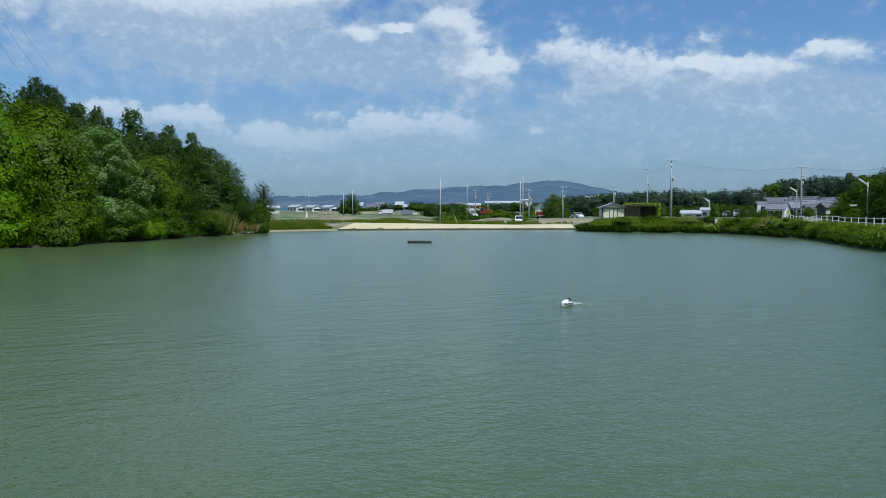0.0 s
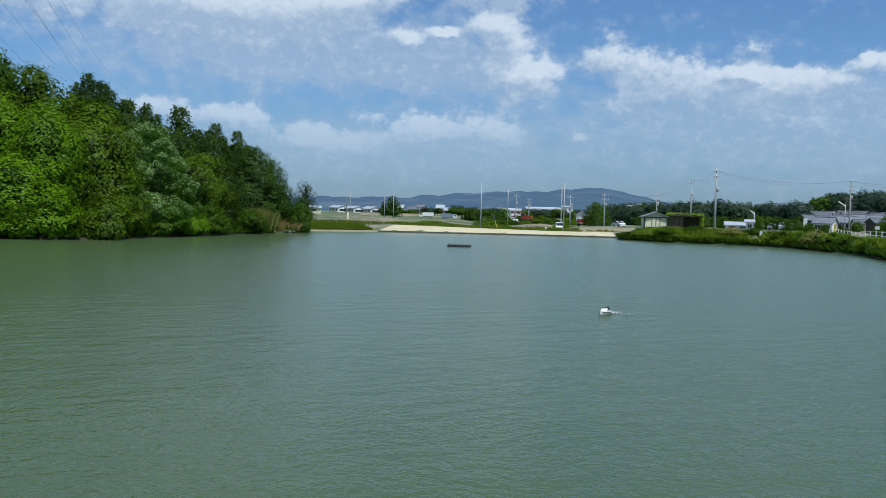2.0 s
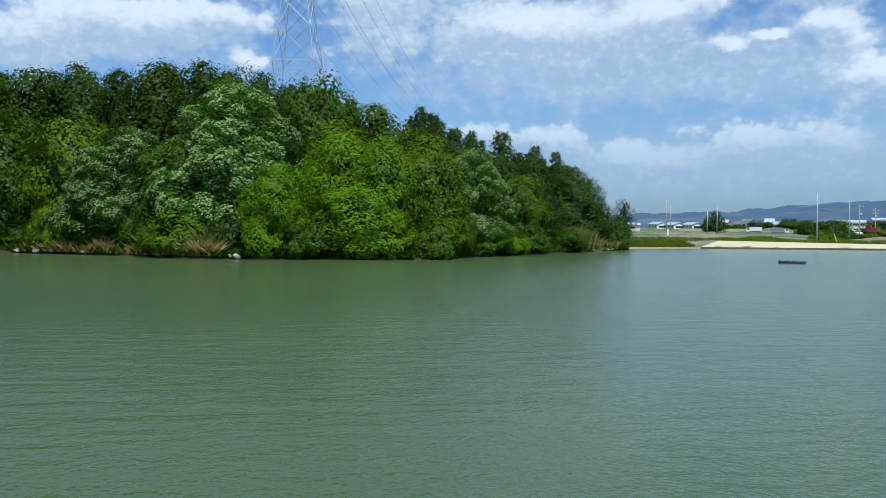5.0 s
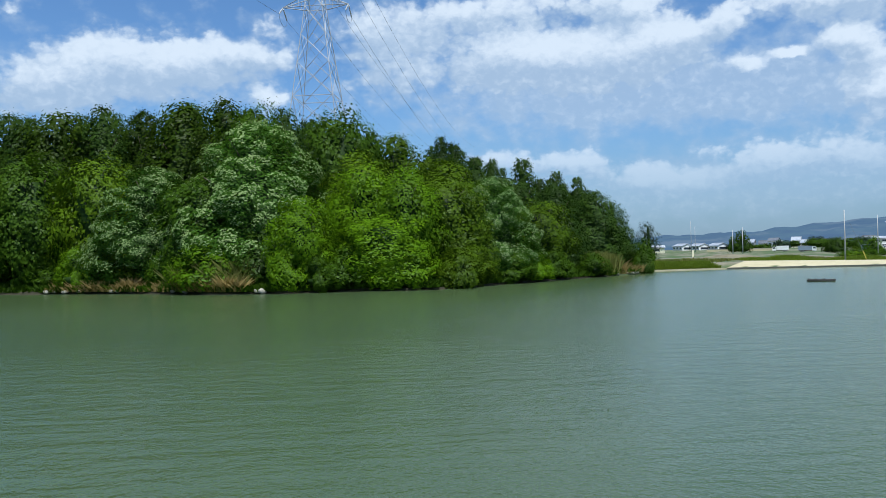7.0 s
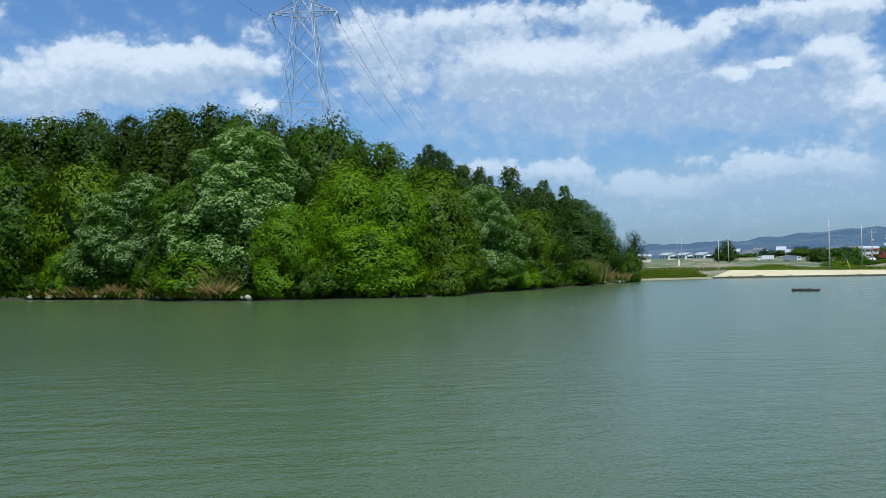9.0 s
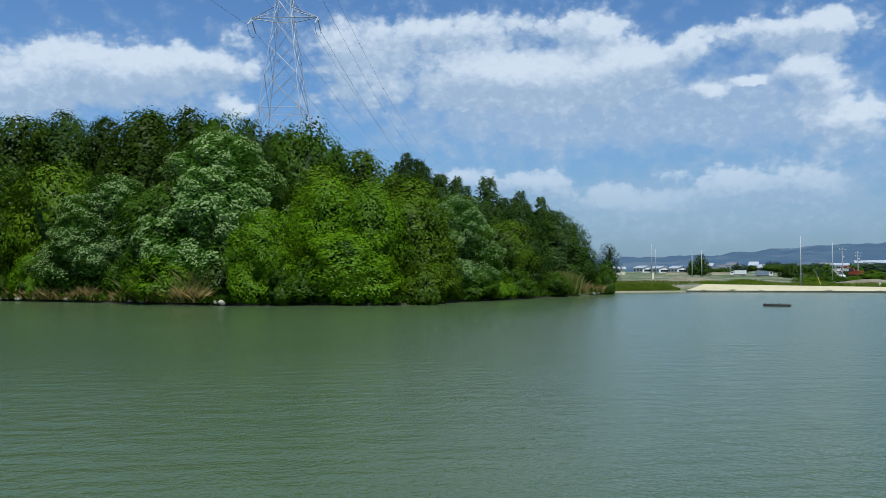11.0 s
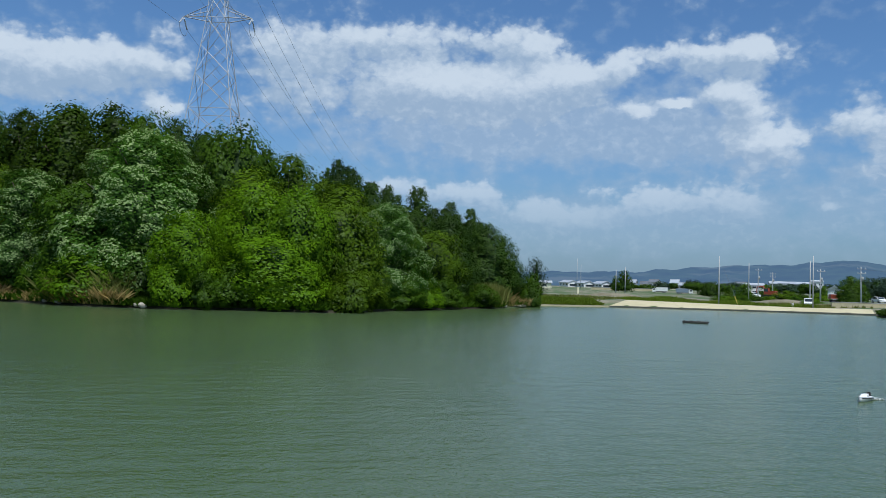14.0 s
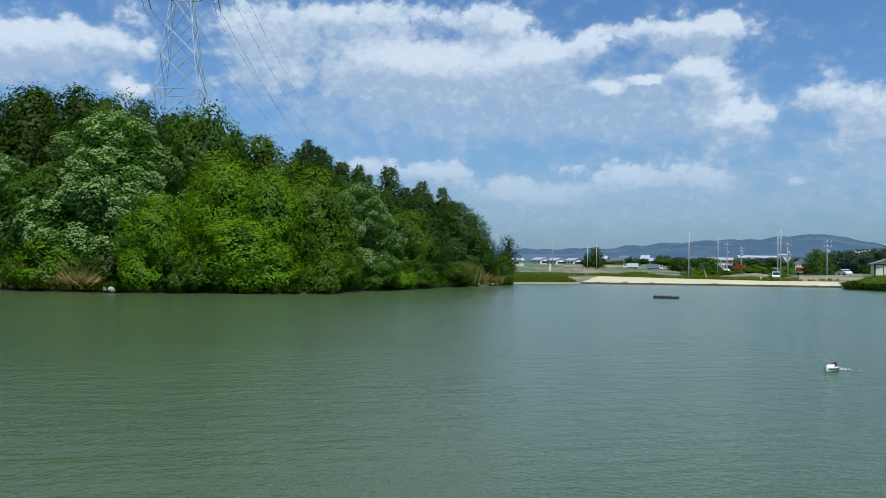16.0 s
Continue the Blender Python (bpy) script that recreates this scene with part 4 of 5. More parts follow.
def stone_mesh(seed):
    rng = random.Random(seed)
    bm = bmesh.new()
    bmesh.ops.create_icosphere(bm, subdivisions=2, radius=0.5)
    for v in bm.verts:
        v.co *= 1 + 0.35 * noise.noise(v.co * 1.8 + Vector((seed, 0, 0)))
        v.co.z *= 0.62
    me = bpy.data.meshes.new("stone")
    bm.to_mesh(me)
    bm.free()
    me.materials.append(M["stone"])
    return me


STONES = [stone_mesh(s) for s in (3, 8, 15)]
rng = random.Random(44)
for x, y, z in strip([(-76, 61.0), (-63, 61.2), (-50, 59.2), (-46, 60.0)], (-0.15, 0.35), 22, 71) + strip([(-25.2, 101), (-23.5, 109)], (-0.2, 0.3), 9, 72):
    ob = tagged(new("stone", STONES[rng.randrange(3)]), "pale weathered stone at the water's edge", "stone", "shore stones")
    size = rng.uniform(0.3, 0.8)
    ob.matrix_world = pose(x, y, z, rng.uniform(-15, 15), rng.uniform(-15, 15), rng.uniform(0, 360)) @ Matrix.Scale(size, 4)


# ---------------------------------------------------------------- pylon and power lines
def pylon(at, turn):
    """A lattice tower: four legs, bracing panels, three pairs of arms with hanging insulators."""
    base = at[2]
    ob = thing("pylon", "tall grey steel lattice pylon behind the wooded hill", "pylon", at, turn)
    half = lambda z: max(0.55, (3.1 + (47 - z) * 0.25) / 2 if z < 47 else 1.55 - (z - 47) * 0.07)
    stops = [base, 16, 24, 31, 37, 42, 47, 50.8, 54.5, 58, 62, 64.5]
    spot = lambda i, z: (((1, 1), (-1, 1), (-1, -1), (1, -1))[i % 4][0] * half(z), ((1, 1), (-1, 1), (-1, -1), (1, -1))[i % 4][1] * half(z), z - base)
    for i in range(4):
        part("leg", Build().tube([spot(i, z) for z in stops] + [(0, 0, 66.5 - base)], [0.08] * 6 + [0.06] * 6 + [0.04], 4), M["steel"], ob)
    for face in range(4):
        b = Build()
        for z0, z1 in zip(stops, stops[1:]):
            b.tube([spot(face, z0), spot(face + 1, z1)], [0.05, 0.05], 4)
            b.tube([spot(face + 1, z0), spot(face, z1)], [0.05, 0.05], 4)
            if z1 in (24, 31, 47, 54.5, 62):
                b.tube([spot(face, z1), spot(face + 1, z1)], [0.06, 0.06], 4)
            middle = [(p + q) / 2 for p, q in zip(spot(face, z1), spot(face + 1, z1))]
            for low in (spot(face, (z0 + z1) / 2), spot(face + 1, (z0 + z1) / 2)):
                b.tube([low, middle], [0.03, 0.03], 4)
        part("bracing", b, M["steel"], ob)
    for z, reach in ((47.0, 5.9), (54.5, 5.2), (61.5, 4.5)):
        for side in (-1, 1):
            b = Build()
            tip = (side * reach, 0, z + 0.35 - base)
            for y in (-1, 1):
                b.tube([(side * half(z), y * half(z), z - base), tip], [0.09, 0.07], 4)
                b.tube([(side * half(z + 2.4), y * half(z + 2.4), z + 2.0 - base), tip], [0.08, 0.07], 4)
                for k in (0.3, 0.6):
                    low = Vector((side * half(z), y * half(z), z - base)).lerp(Vector(tip), k)
                    high = Vector((side * half(z + 2.4), y * half(z + 2.4), z + 2.0 - base)).lerp(Vector(tip), k)
                    b.tube([low, high], [0.05, 0.05], 4)
            arm = part("arm", b, M["steel"], ob)
            for y in (-1, 1):
                s = Build()
                pts = [(tip[0], y * (0.3 + 0.22 * k), tip[2] - 0.25 - 0.16 * k) for k in range(10)]
                s.tube(pts, [0.05 if k % 2 else 0.17 for k in range(10)], 6)
                part("insulator", s, M["steel"], arm, "grey ribbed insulator string")
            loop = [(tip[0], 2.3 * math.cos(w), tip[2] - 1.75 - 1.5 * math.sin(w)) for w in np.linspace(0, math.pi, 9)]
            part("jumper_cable", Build().tube(loop, [0.035] * 9, 4), M["wire"], arm)
    return ob


def cable(p, q, sag, radius, label="thin dark power line", group="power lines"):
    p, q = Vector(p), Vector(q)
    pts = [p.lerp(q, k / 20) - Vector((0, 0, 4 * sag * (k / 20) * (1 - k / 20))) for k in range(21)]
    return tagged(new("power_line", Build().tube(pts, [radius] * 21, 4).mesh("power_line", M["wire"])), label, "power line", group)


PX, PY = plan(-33.55, 150)
PZ = ground_z(PX, PY)
LINE = (Vector(plan(-23.6, 450)) - Vector((PX, PY))).normalized()
ARM = Vector((-LINE.y, LINE.x)) * -1
pylon((PX, PY, PZ), math.degrees(math.atan2(ARM.y, ARM.x)))
for z, reach in ((47.0, 5.9), (54.5, 5.2), (61.5, 4.5)):
    for side in (-1, 1):
        tip = Vector((PX, PY)) + ARM * side * reach
        for way, length, end in ((LINE, 303, z - 1.5), (-LINE, 300, z - 1.0)):
            start = tip + way * 2.3
            stop = tip + way * length
            cable((*start, z - 1.4), (*stop, end), 7.0, 0.028)


def utility_pole(x, y, top, label, arms=2, radius=0.15, name="utility_pole", turn=0.0, kit=True):
    foot = ground_z(x, y)
    tall = top - foot
    ob = thing(name, label, "utility pole", (x, y, foot), turn, "poles round the pond")
    part("shaft", Build().tube([(0, 0, -0.3), (0, 0, tall * 0.5), (0, 0, tall)], [radius, radius * 0.82, radius * 0.62], 10), M["pole_concrete"], ob, smooth=True)
    for k in range(arms):
        z = tall - 0.5 - 0.9 * k
        arm = part("crossarm", Build().box((1.7 - 0.2 * k, 0.09, 0.09), (0.15, -radius, z)), M["steel"], ob)
        for s in (-0.6, 0.1, 0.8):
            part("insulator", Build().tube([(s, -radius, z + 0.04), (s, -radius, z + 0.1), (s, -radius, z + 0.2), (s, -radius, z + 0.26)], [0.03, 0.06, 0.06, 0.02], 8), M["white"], arm)
    if kit and arms:
        part("transformer", Build().tube([(0.3, 0, tall * 0.63), (0.3, 0, tall * 0.63 + 0.8)], [0.19, 0.19], 10), M["pole_concrete"], ob, smooth=True)
        part("cable_sleeve", Build().tube([(radius + 0.05, 0, 0.2), (radius + 0.04, 0, tall * 0.6)], [0.06, 0.05], 6), M["steel"], ob)
    return ob


SLIM = "slim pale concrete pole on the far bank"
WIRED = "grey concrete utility pole with crossarms and cables"
for az, d, top, label, arms, r in [
        (0.0, 136.5, 8.2, SLIM, 0, 0.15), (1.8, 205, 9.4, SLIM, 0, 0.16), (2.35, 235, 9.0, SLIM, 1, 0.13),
        (5.55, 139.5, 8.6, SLIM, 0, 0.15), (5.38, 150, 8.2, SLIM, 0, 0.15), (5.95, 200, 8.2, SLIM, 1, 0.15),
        (8.2, 190, 8.6, WIRED, 2, 0.17), (15.2, 156, 12.4, WIRED, 2, 0.22), (13.7, 215, 13.8, WIRED, 2, 0.2),
        (11.55, 182, 8.7, WIRED, 2, 0.16), (23.05, 190, 12.5, WIRED, 3, 0.2), (-6.5, 260, 8.2, SLIM, 0, 0.2),
        (-5.9, 255, 9.0, SLIM, 0, 0.2), (-9.05, 330, 13.5, SLIM, 0, 0.14), (-8.8, 335, 11.5, SLIM, 0, 0.14), (20.3, 260, 9.5, WIRED, 2, 0.15), (3.2, 260, 8.6, WIRED, 2, 0.16)]:
    utility_pole(*plan(az, d), top, label, arms, r * 0.72, turn=-az + 12)


def strung(a, b, za, zb, sag=1.2, count=3):
    for k in range(count):
        (x0, y0), (x1, y1) = plan(*a), plan(*b)
        cable((x0 + 0.5 * (k - 1), y0, za - 0.5 * (k > 1)), (x1 + 0.5 * (k - 1), y1, zb - 0.5 * (k > 1)), sag, 0.009, group="pole cables")


strung((15.2, 156), (23.05, 190), 12.0, 12.1)
strung((13.7, 215), (15.2, 156), 13.4, 12.0)
strung((11.55, 182), (13.7, 215), 8.4, 12.8, 0.9, 2)
strung((23.05, 190), (30.5, 170), 12.1, 12.0)
strung((8.2, 190), (11.55, 182), 8.2, 8.3, 0.6, 2)


def street_lamp(az, d, top, reach):
    x, y = plan(az, d)
    foot = ground_z(x, y)
    ob = thing("street_lamp", "grey steel street lamp with a slanted white head", "street lamp", (x, y, foot), 0, "street lamps")
    part("post", Build().tube([(0, 0, -0.2), (0, 0, (top - foot) * 0.5), (0, 0, top - foot)], [0.10, 0.085, 0.07], 8), M["steel"], ob, smooth=True)
    part("lamp_head", Build().tube([(0.1, 0, top - foot - 0.55), (-reach * 0.4, 0, top - foot - 0.1), (-reach, 0, top - foot + 0.35)], [0.06, 0.13, 0.10], 8), M["white"], ob, "white slanted lamp head")


street_lamp(26.75, 118, 6.7, 1.15)
street_lamp(22.8, 175, 7.2, 1.3)
street_lamp(17.6, 190, 5.4, 0.9)


# ---------------------------------------------------------------- houses, sheds and works
def house(az, d, wide, deep, wall, roof, wall_mat, roof_mat, label, turn=0.0, windows=3, base=None, name="house", storeys=1, group="houses beyond the pond", gable_front=False):
    """A gabled building: walls, a roof with eaves, windows with frames, a door."""
    x, y = plan(az, d)
    foot = ground_z(x, y) if base is None else base
    ob = thing(name, label, name.replace("_", " "), (x, y, foot), turn - az, group)
    if gable_front:
        wide, deep = deep, wide
    walls = Build()
    # the ridge runs along x
    gable = [(-deep / 2, -0.4), (deep / 2, -0.4), (deep / 2, wall), (0, wall + roof), (-deep / 2, wall)]
    k = len(gable)
    walls.v = [(-wide / 2, p, q) for p, q in gable] + [(wide / 2, p, q) for p, q in gable]
    walls.f = [tuple(range(k)), tuple(range(k, 2 * k))[::-1]] + [(i, k + i, k + (i + 1) % k, (i + 1) % k) for i in range(k)]
    body = part("wall", walls, M[wall_mat], ob)
    eave, over = 0.45, 0.4
    slope = roof / (deep / 2)
    cover = Build()
    edge = deep / 2 + eave
    prof = [(-edge, wall - eave * slope), (0, wall + roof), (edge, wall - eave * slope), (edge, wall - eave * slope + 0.16), (0, wall + roof + 0.2), (-edge, wall - eave * slope + 0.16)]
    cover.v = [(-wide / 2 - over, p, q + 0.02) for p, q in prof] + [(wide / 2 + over, p, q + 0.02) for p, q in prof]
    cover.f = [tuple(range(6)), tuple(range(6, 12))[::-1]] + [(i, 6 + i, 6 + (i + 1) % 6, (i + 1) % 6) for i in range(6)]
    top = part("roof", cover, M[roof_mat], ob)
    part("ridge", Build().tube([(-wide / 2 - over, 0, wall + roof + 0.22), (wide / 2 + over, 0, wall + roof + 0.22)], [0.14, 0.14], 6), M[roof_mat], top)
    for s in range(storeys):
        for i in range(windows):
            z = wall * (s + 0.55) / storeys
            span = deep if gable_front else wide
            u = span * ((i + 0.5) / windows - 0.5)
            size = min(1.6, span / windows * 0.62)
            tall = min(1.2, wall / storeys * 0.45)
            at = ((-wide / 2 - 0.02, u, z) if gable_front else (u, -deep / 2 - 0.02, z))
            flat = lambda a, t: (t, a[0], a[1]) if gable_front else (a[0], t, a[1])
            pane = part("window", Build().box(flat((size, tall), 0.06), at), M["glass"], ob)
            rim = Build()
            for du, dz, su, sz in ((0, tall / 2, size + 0.16, 0.09), (0, -tall / 2, size + 0.16, 0.09), (-size / 2, 0, 0.09, tall), (size / 2, 0, 0.09, tall), (0, 0, 0.06, tall)):
                rim.box(flat((su, sz), 0.1), (at[0] - 0.03, at[1] + du, at[2] + dz) if gable_front else (at[0] + du, at[1] - 0.03, at[2] + dz))
            part("frame", rim, M["white"], pane)
    return ob


SMALL = "small white house with a grey gabled roof"
for az, d in ((-9.6, 455), (-8.55, 450), (-7.4, 446)):
    ob = house(az, d, 9.0, 6.0, 2.2, 1.1, "white", "metal_roof", SMALL, -58, 3)
    part("gable_window", Build().box((0.1, 4.2, 1.0), (4.53, 0, 1.0)), M["glass"], ob, "dark band of windows")
house(-11.25, 330, 5.5, 3.4, 2.2, 0.5, "cream", "metal_roof", "low cream hut by the field", 8, 1, name="hut")
shed = house(11.45, 168, 3.7, 4.4, 2.3, 0.75, "cream", "tiles", "cream shed with a low gabled roof on the bank", 100, 1, base=1.35, name="shed", gable_front=False)
for sy in (-2.15, 2.15):
    part("corner_board", Build().box((0.1, 0.3, 2.3), (-1.88, sy, 1.15)), M["dark_wood"], shed, "dark corner board")
for sy in (-0.75, 0.0, 0.75):
    part("door_post", Build().box((0.08, 0.1, 2.1), (-1.88, sy, 1.05)), M["brown_wood"], shed, "brown post of the shed's double door")
part("lintel", Build().box((0.1, 4.2, 0.16), (-1.9, 0, 2.22)), M["dark_wood"], shed)
# the long works building and its neighbours
house(4.5, 560, 29, 12, 5.6, 1.2, "blue_grey", "metal_roof", "long grey works hall with a pale roof", 6, 9, name="warehouse")
house(5.75, 545, 6.5, 8, 7.2, 0.5, "white", "metal_roof", "tall white block at the end of the works hall", 6, 2, name="warehouse", storeys=2)
house(2.1, 330, 6.5, 5, 3.2, 0.5, "white", "metal_roof", "white site building with a flat pale roof", 5, 3, name="office", storeys=2)
house(6.75, 235, 3.2, 3.0, 2.9, 0.8, "white", "metal_roof", "white gabled shed beside a tree", 90, 1, name="shed")
house(8.9, 290, 6.5, 6, 2.0, 1.2, "grey_wall", "tiles", "low house with a grey tiled roof", -8, 3)
house(9.5, 280, 5.5, 6, 1.8, 1.2, "cream", "tiles", "low house with a grey tiled roof", 10, 2)
house(8.45, 310, 7.0, 6, 2.6, 1.2, "white", "tiles", "low house with a grey tiled roof", 4, 3)
house(9.9, 620, 6.5, 6, 9.0, 1.5, "white", "metal_roof", "white two-storey house far behind the trees", 15, 2, storeys=2)
house(10.3, 640, 5.5, 6, 10.5, 1.5, "white", "metal_roof", "white two-storey house far behind the trees", -12, 2, storeys=2)
house(-3.9, 640, 8, 6, 3.6, 1.0, "white", "metal_roof", "white farm building beyond the field", 12, 3)
house(-1.9, 660, 7, 6, 4.2, 1.0, "cream", "metal_roof", "pale farm building beyond the field", -8, 2)
house(16.6, 205, 5.0, 4, 1.0, 0.5, "white", "metal_roof", "low white shed behind the bank", 4, 2, name="shed")
house(17.35, 200, 1.5, 3, 1.9, 0.3, "white", "metal_roof", "narrow white shed behind the bank", 0, 1, name="shed")
rng = random.Random(21)
LOOKS = [("grey_wall", "grey house with a dark tiled roof"), ("dark_wood", "dark timber house with a tiled roof"),
         ("cream", "cream house with a grey tiled roof"), ("white", "white house with a grey tiled roof"), ("white", "white house with a grey tiled roof")]
for row, (d, first, last, step) in enumerate(((232, 20.9, 25.0, 1.05), (262, 20.2, 25.4, 0.85), (288, 20.0, 25.6, 0.85), (312, 20.4, 26.0, 0.85))):
    az = first
    while az < last:
        look_mat, label = LOOKS[rng.randrange(5)]
        house(az + rng.uniform(-0.15, 0.15), d + rng.uniform(-7, 7), rng.uniform(3.6, 5.6), rng.uniform(3.4, 4.4), rng.uniform(2.0, 2.7) + 0.15 * row,
              rng.uniform(0.8, 1.3), look_mat, "tiles", label, rng.uniform(-35, 35), 2, group="village houses")
        az += step * rng.uniform(0.8, 1.2)


def ivy_hut(az, d):
    """An open timber shelter overgrown with creepers."""
    x, y = plan(az, d)
    ob = thing("shelter", "old dark timber shelter overgrown with green creepers", "shelter", (x, y, 1.35), -az)
    for sx in (-2.6, -0.2, 2.6):
        for sy in (-1.4, 1.4):
            part("post", Build().tube([(sx, sy, -0.3), (sx, sy, 2.6)], [0.09, 0.08], 6), M["dark_wood"], ob)
    part("back_wall", Build().box((5.2, 0.12, 2.7), (0, 1.5, 1.2)), M["brown_wood"], ob)
    part("side_wall", Build().box((2.4, 0.10, 2.6), (-1.4, -1.4, 1.2)), M["brown_wood"], ob)
    part("roof", Build().prism([(-3.1, 2.55), (3.1, 2.45), (3.1, 2.65), (0, 3.0), (-3.1, 2.75)], -1.9, 1.9), M["dark_wood"], ob)
    rng = np.random.default_rng(77)
    m = 2600
    p = np.stack([rng.uniform(-3.3, 3.3, m), rng.uniform(-2.1, 1.9, m), 2.8 + rng.normal(size=m) * 0.16], 1)
    side = rng.random(m) < 0.3
    p[side, 0] = 3.0 + rng.normal(size=side.sum()) * 0.2
    p[side, 2] = rng.uniform(0.1, 2.8, side.sum())
    v, f = cards(p, rng.normal(size=(m, 3)) + np.array([0, -0.4, 0.8]), 0.24, rng)
    part("creeper", quick_mesh("creeper", v, f, M["grass"]), None, ob, "green creeper over the roof")


ivy_hut(13.35, 160)


def wall_run(start, end, tall, z, label):
    """A long low wall with a coping, between two spots of the plan."""
    (x0, y0), (x1, y1) = plan(*start), plan(*end)
    long, turn = math.hypot(x1 - x0, y1 - y0), math.degrees(math.atan2(y1 - y0, x1 - x0))
    ob = thing("low_wall", label, "wall", ((x0 + x1) / 2, (y0 + y1) / 2, z), turn, "low walls")
    part("wall", Build().box((long, 0.22, tall + 0.4), (0, 0, tall / 2 - 0.2)), M["concrete"], ob)
    part("coping", Build().box((long, 0.32, 0.08), (0, 0, tall + 0.04)), M["pole_concrete"], ob)


wall_run((6.6, 152), (10.2, 158), 0.85, 0.75, "long low concrete wall beside the road")
wall_run((-8.1, 332), (-4.0, 330), 0.8, ground_z(*plan(-6, 331)), "long pale wall along the far road")


def guard_fence():
    """White rail fence along the road behind the bank."""
    ob = thing("fence", "white rail fence along the road on the bank", "fence", (0, 0, 0))
    line = [plan(29.5, 80), plan(27.6, 88), plan(25.2, 106), plan(23.2, 128), plan(22.0, 150)]
    pts = []
    for (x0, y0), (x1, y1) in zip(line, line[1:]):
        m = max(1, round(math.hypot(x1 - x0, y1 - y0) / 3.2))
        pts += [(x0 + (x1 - x0) * k / m, y0 + (y1 - y0) * k / m) for k in range(m)]
    pts.append(line[-1])
    post = Build().box((0.08, 0.08, 1.15), (0, 0, 0.47)).mesh("post", M["white"])
    for x, y in pts:
        p = part("post", post, None, ob)
        p.location = (x, y, ground_z(x, y))
    for z in (0.5, 0.95):
        part("rail", Build().tube([(x, y, ground_z(x, y) + z) for x, y in pts], [0.032] * len(pts), 6), M["white"], ob)


guard_fence()


BANK_BUSH = "low bushy weeds on the bank of the pond"
for az, d, top, wide, leaves in [(20.3, 116, 2.3, 3.4, "olive"), (21.3, 112, 2.4, 3.6, "reed_green"), (22.2, 109, 2.3, 3.2, "olive"), (23.0, 104, 1.8, 2.6, "dark"),
                                 (24.2, 96, 1.5, 2.4, "mid"), (25.3, 88, 1.3, 2.4, "olive"), (26.6, 78, 1.2, 2.2, "mid"), (12.2, 124, 2.2, 3.2, "olive"),
                                 (14.2, 126, 2.3, 3.8, "mid"), (16.3, 124, 2.1, 3.4, "reed_green"), (17.6, 125, 2.2, 3.4, "mid"), (19.4, 119, 2.3, 3.2, "dark")]:
    x, y = plan(az, d)
    tree("bush", BANK_BUSH, x, y, top, wide, "scrub", leaves, "bushes of the bank", stem=False)


rng = random.Random(31)
for i in range(26):
    az = 0.2 + i * 0.24 + rng.uniform(-0.1, 0.1)
    d = rng.uniform(165, 290)
    x, y = plan(az, d)
    tree("bush", "low green scrub on the building site", x, y, ground_z(x, y) + rng.uniform(0.8, 1.9), rng.uniform(2.4, 4.5), "scrub", rng.choice(["mid", "dark", "olive"]), "scrub of the plain", stem=False)
for i in range(24):
    az = 10.5 + i * 0.42 + rng.uniform(-0.1, 0.1)
    d = rng.uniform(222, 242)
    if 20.2 < az:
        d += 80
    x, y = plan(az, d)
    tree("bush", "dark hedge bush below the tree belt", x, y, ground_z(x, y) + rng.uniform(2.2, 3.6), rng.uniform(4.0, 5.5), "scrub", rng.choice(["dark", "dark", "deep_olive"]), "hedge bushes", stem=False)


def earth_mound(az, d, wide, deep, tall):
    """A flattened heap of dug earth."""
    x, y = plan(az, d)
    b = Build()
    rings, sides = 6, 22
    for i in range(rings + 1):
        k = i / rings
        for j in range(sides):
            w = 2 * math.pi * j / sides
            g = 1 + 0.16 * noise.noise(Vector((math.cos(w) * 1.7, math.sin(w) * 1.7, k * 2 + az)))
            b.v.append((wide / 2 * (1 - k) * g * math.cos(w), deep / 2 * (1 - k) * g * math.sin(w),
                        tall * (1 - (1 - k) ** 2) * (0.9 + 0.2 * noise.noise(Vector((w * 2, k * 3, 1)))) - 0.2 * (k == 0)))
    for i in range(rings):
        b.f += [(i * sides + j, i * sides + (j + 1) % sides, (i + 1) * sides + (j + 1) % sides, (i + 1) * sides + j) for j in range(sides)]
    ob = tagged(new("earth_mound", b.mesh("earth_mound", M["soil"], True)), "low mound of dug tan earth on the site", "earth mound", "earth mounds")
    ob.matrix_world = pose(x, y, ground_z(x, y), 0, 0, -az)


earth_mound(3.9, 185, 11, 5, 0.7)
earth_mound(6.4, 170, 8, 4, 0.6)
earth_mound(-6.8, 190, 14, 5, 0.8)


def board(az, d, wide, tall, low, mat, label, name="sign"):
    x, y = plan(az, d)
    ob = thing(name, label, "sign", (x, y, ground_z(x, y)), -az)
    part("post", Build().tube([(0, 0.05, -0.2), (0, 0.05, low + tall * 0.8)], [0.045, 0.045], 6), M["dark_wood"], ob)
    part("panel", Build().box((wide, 0.05, tall), (0, 0, low + tall / 2)), M[mat], ob)


board(18.05, 121.7, 0.34, 0.65, 0.45, "white", "small white marker board on a dark post by the water", "marker")
board(20.6, 205, 0.8, 2.0, 0.9, "white", "tall narrow white banner by the road")
board(22.3, 150, 0.4, 1.1, 0.6, "yellow", "narrow yellow marker by the road")
board(24.6, 116, 0.5, 0.4, 1.2, "white", "white notice board above the fence")
board(26.0, 130, 0.9, 0.22, 2.3, "white", "white name board over the road")
board(-8.95, 205, 0.4, 1.6, 0.0, "cream", "pale upright marker in the field")
board(4.4, 140.5, 0.3, 0.6, 0.1, "white", "small white marker on the bank")


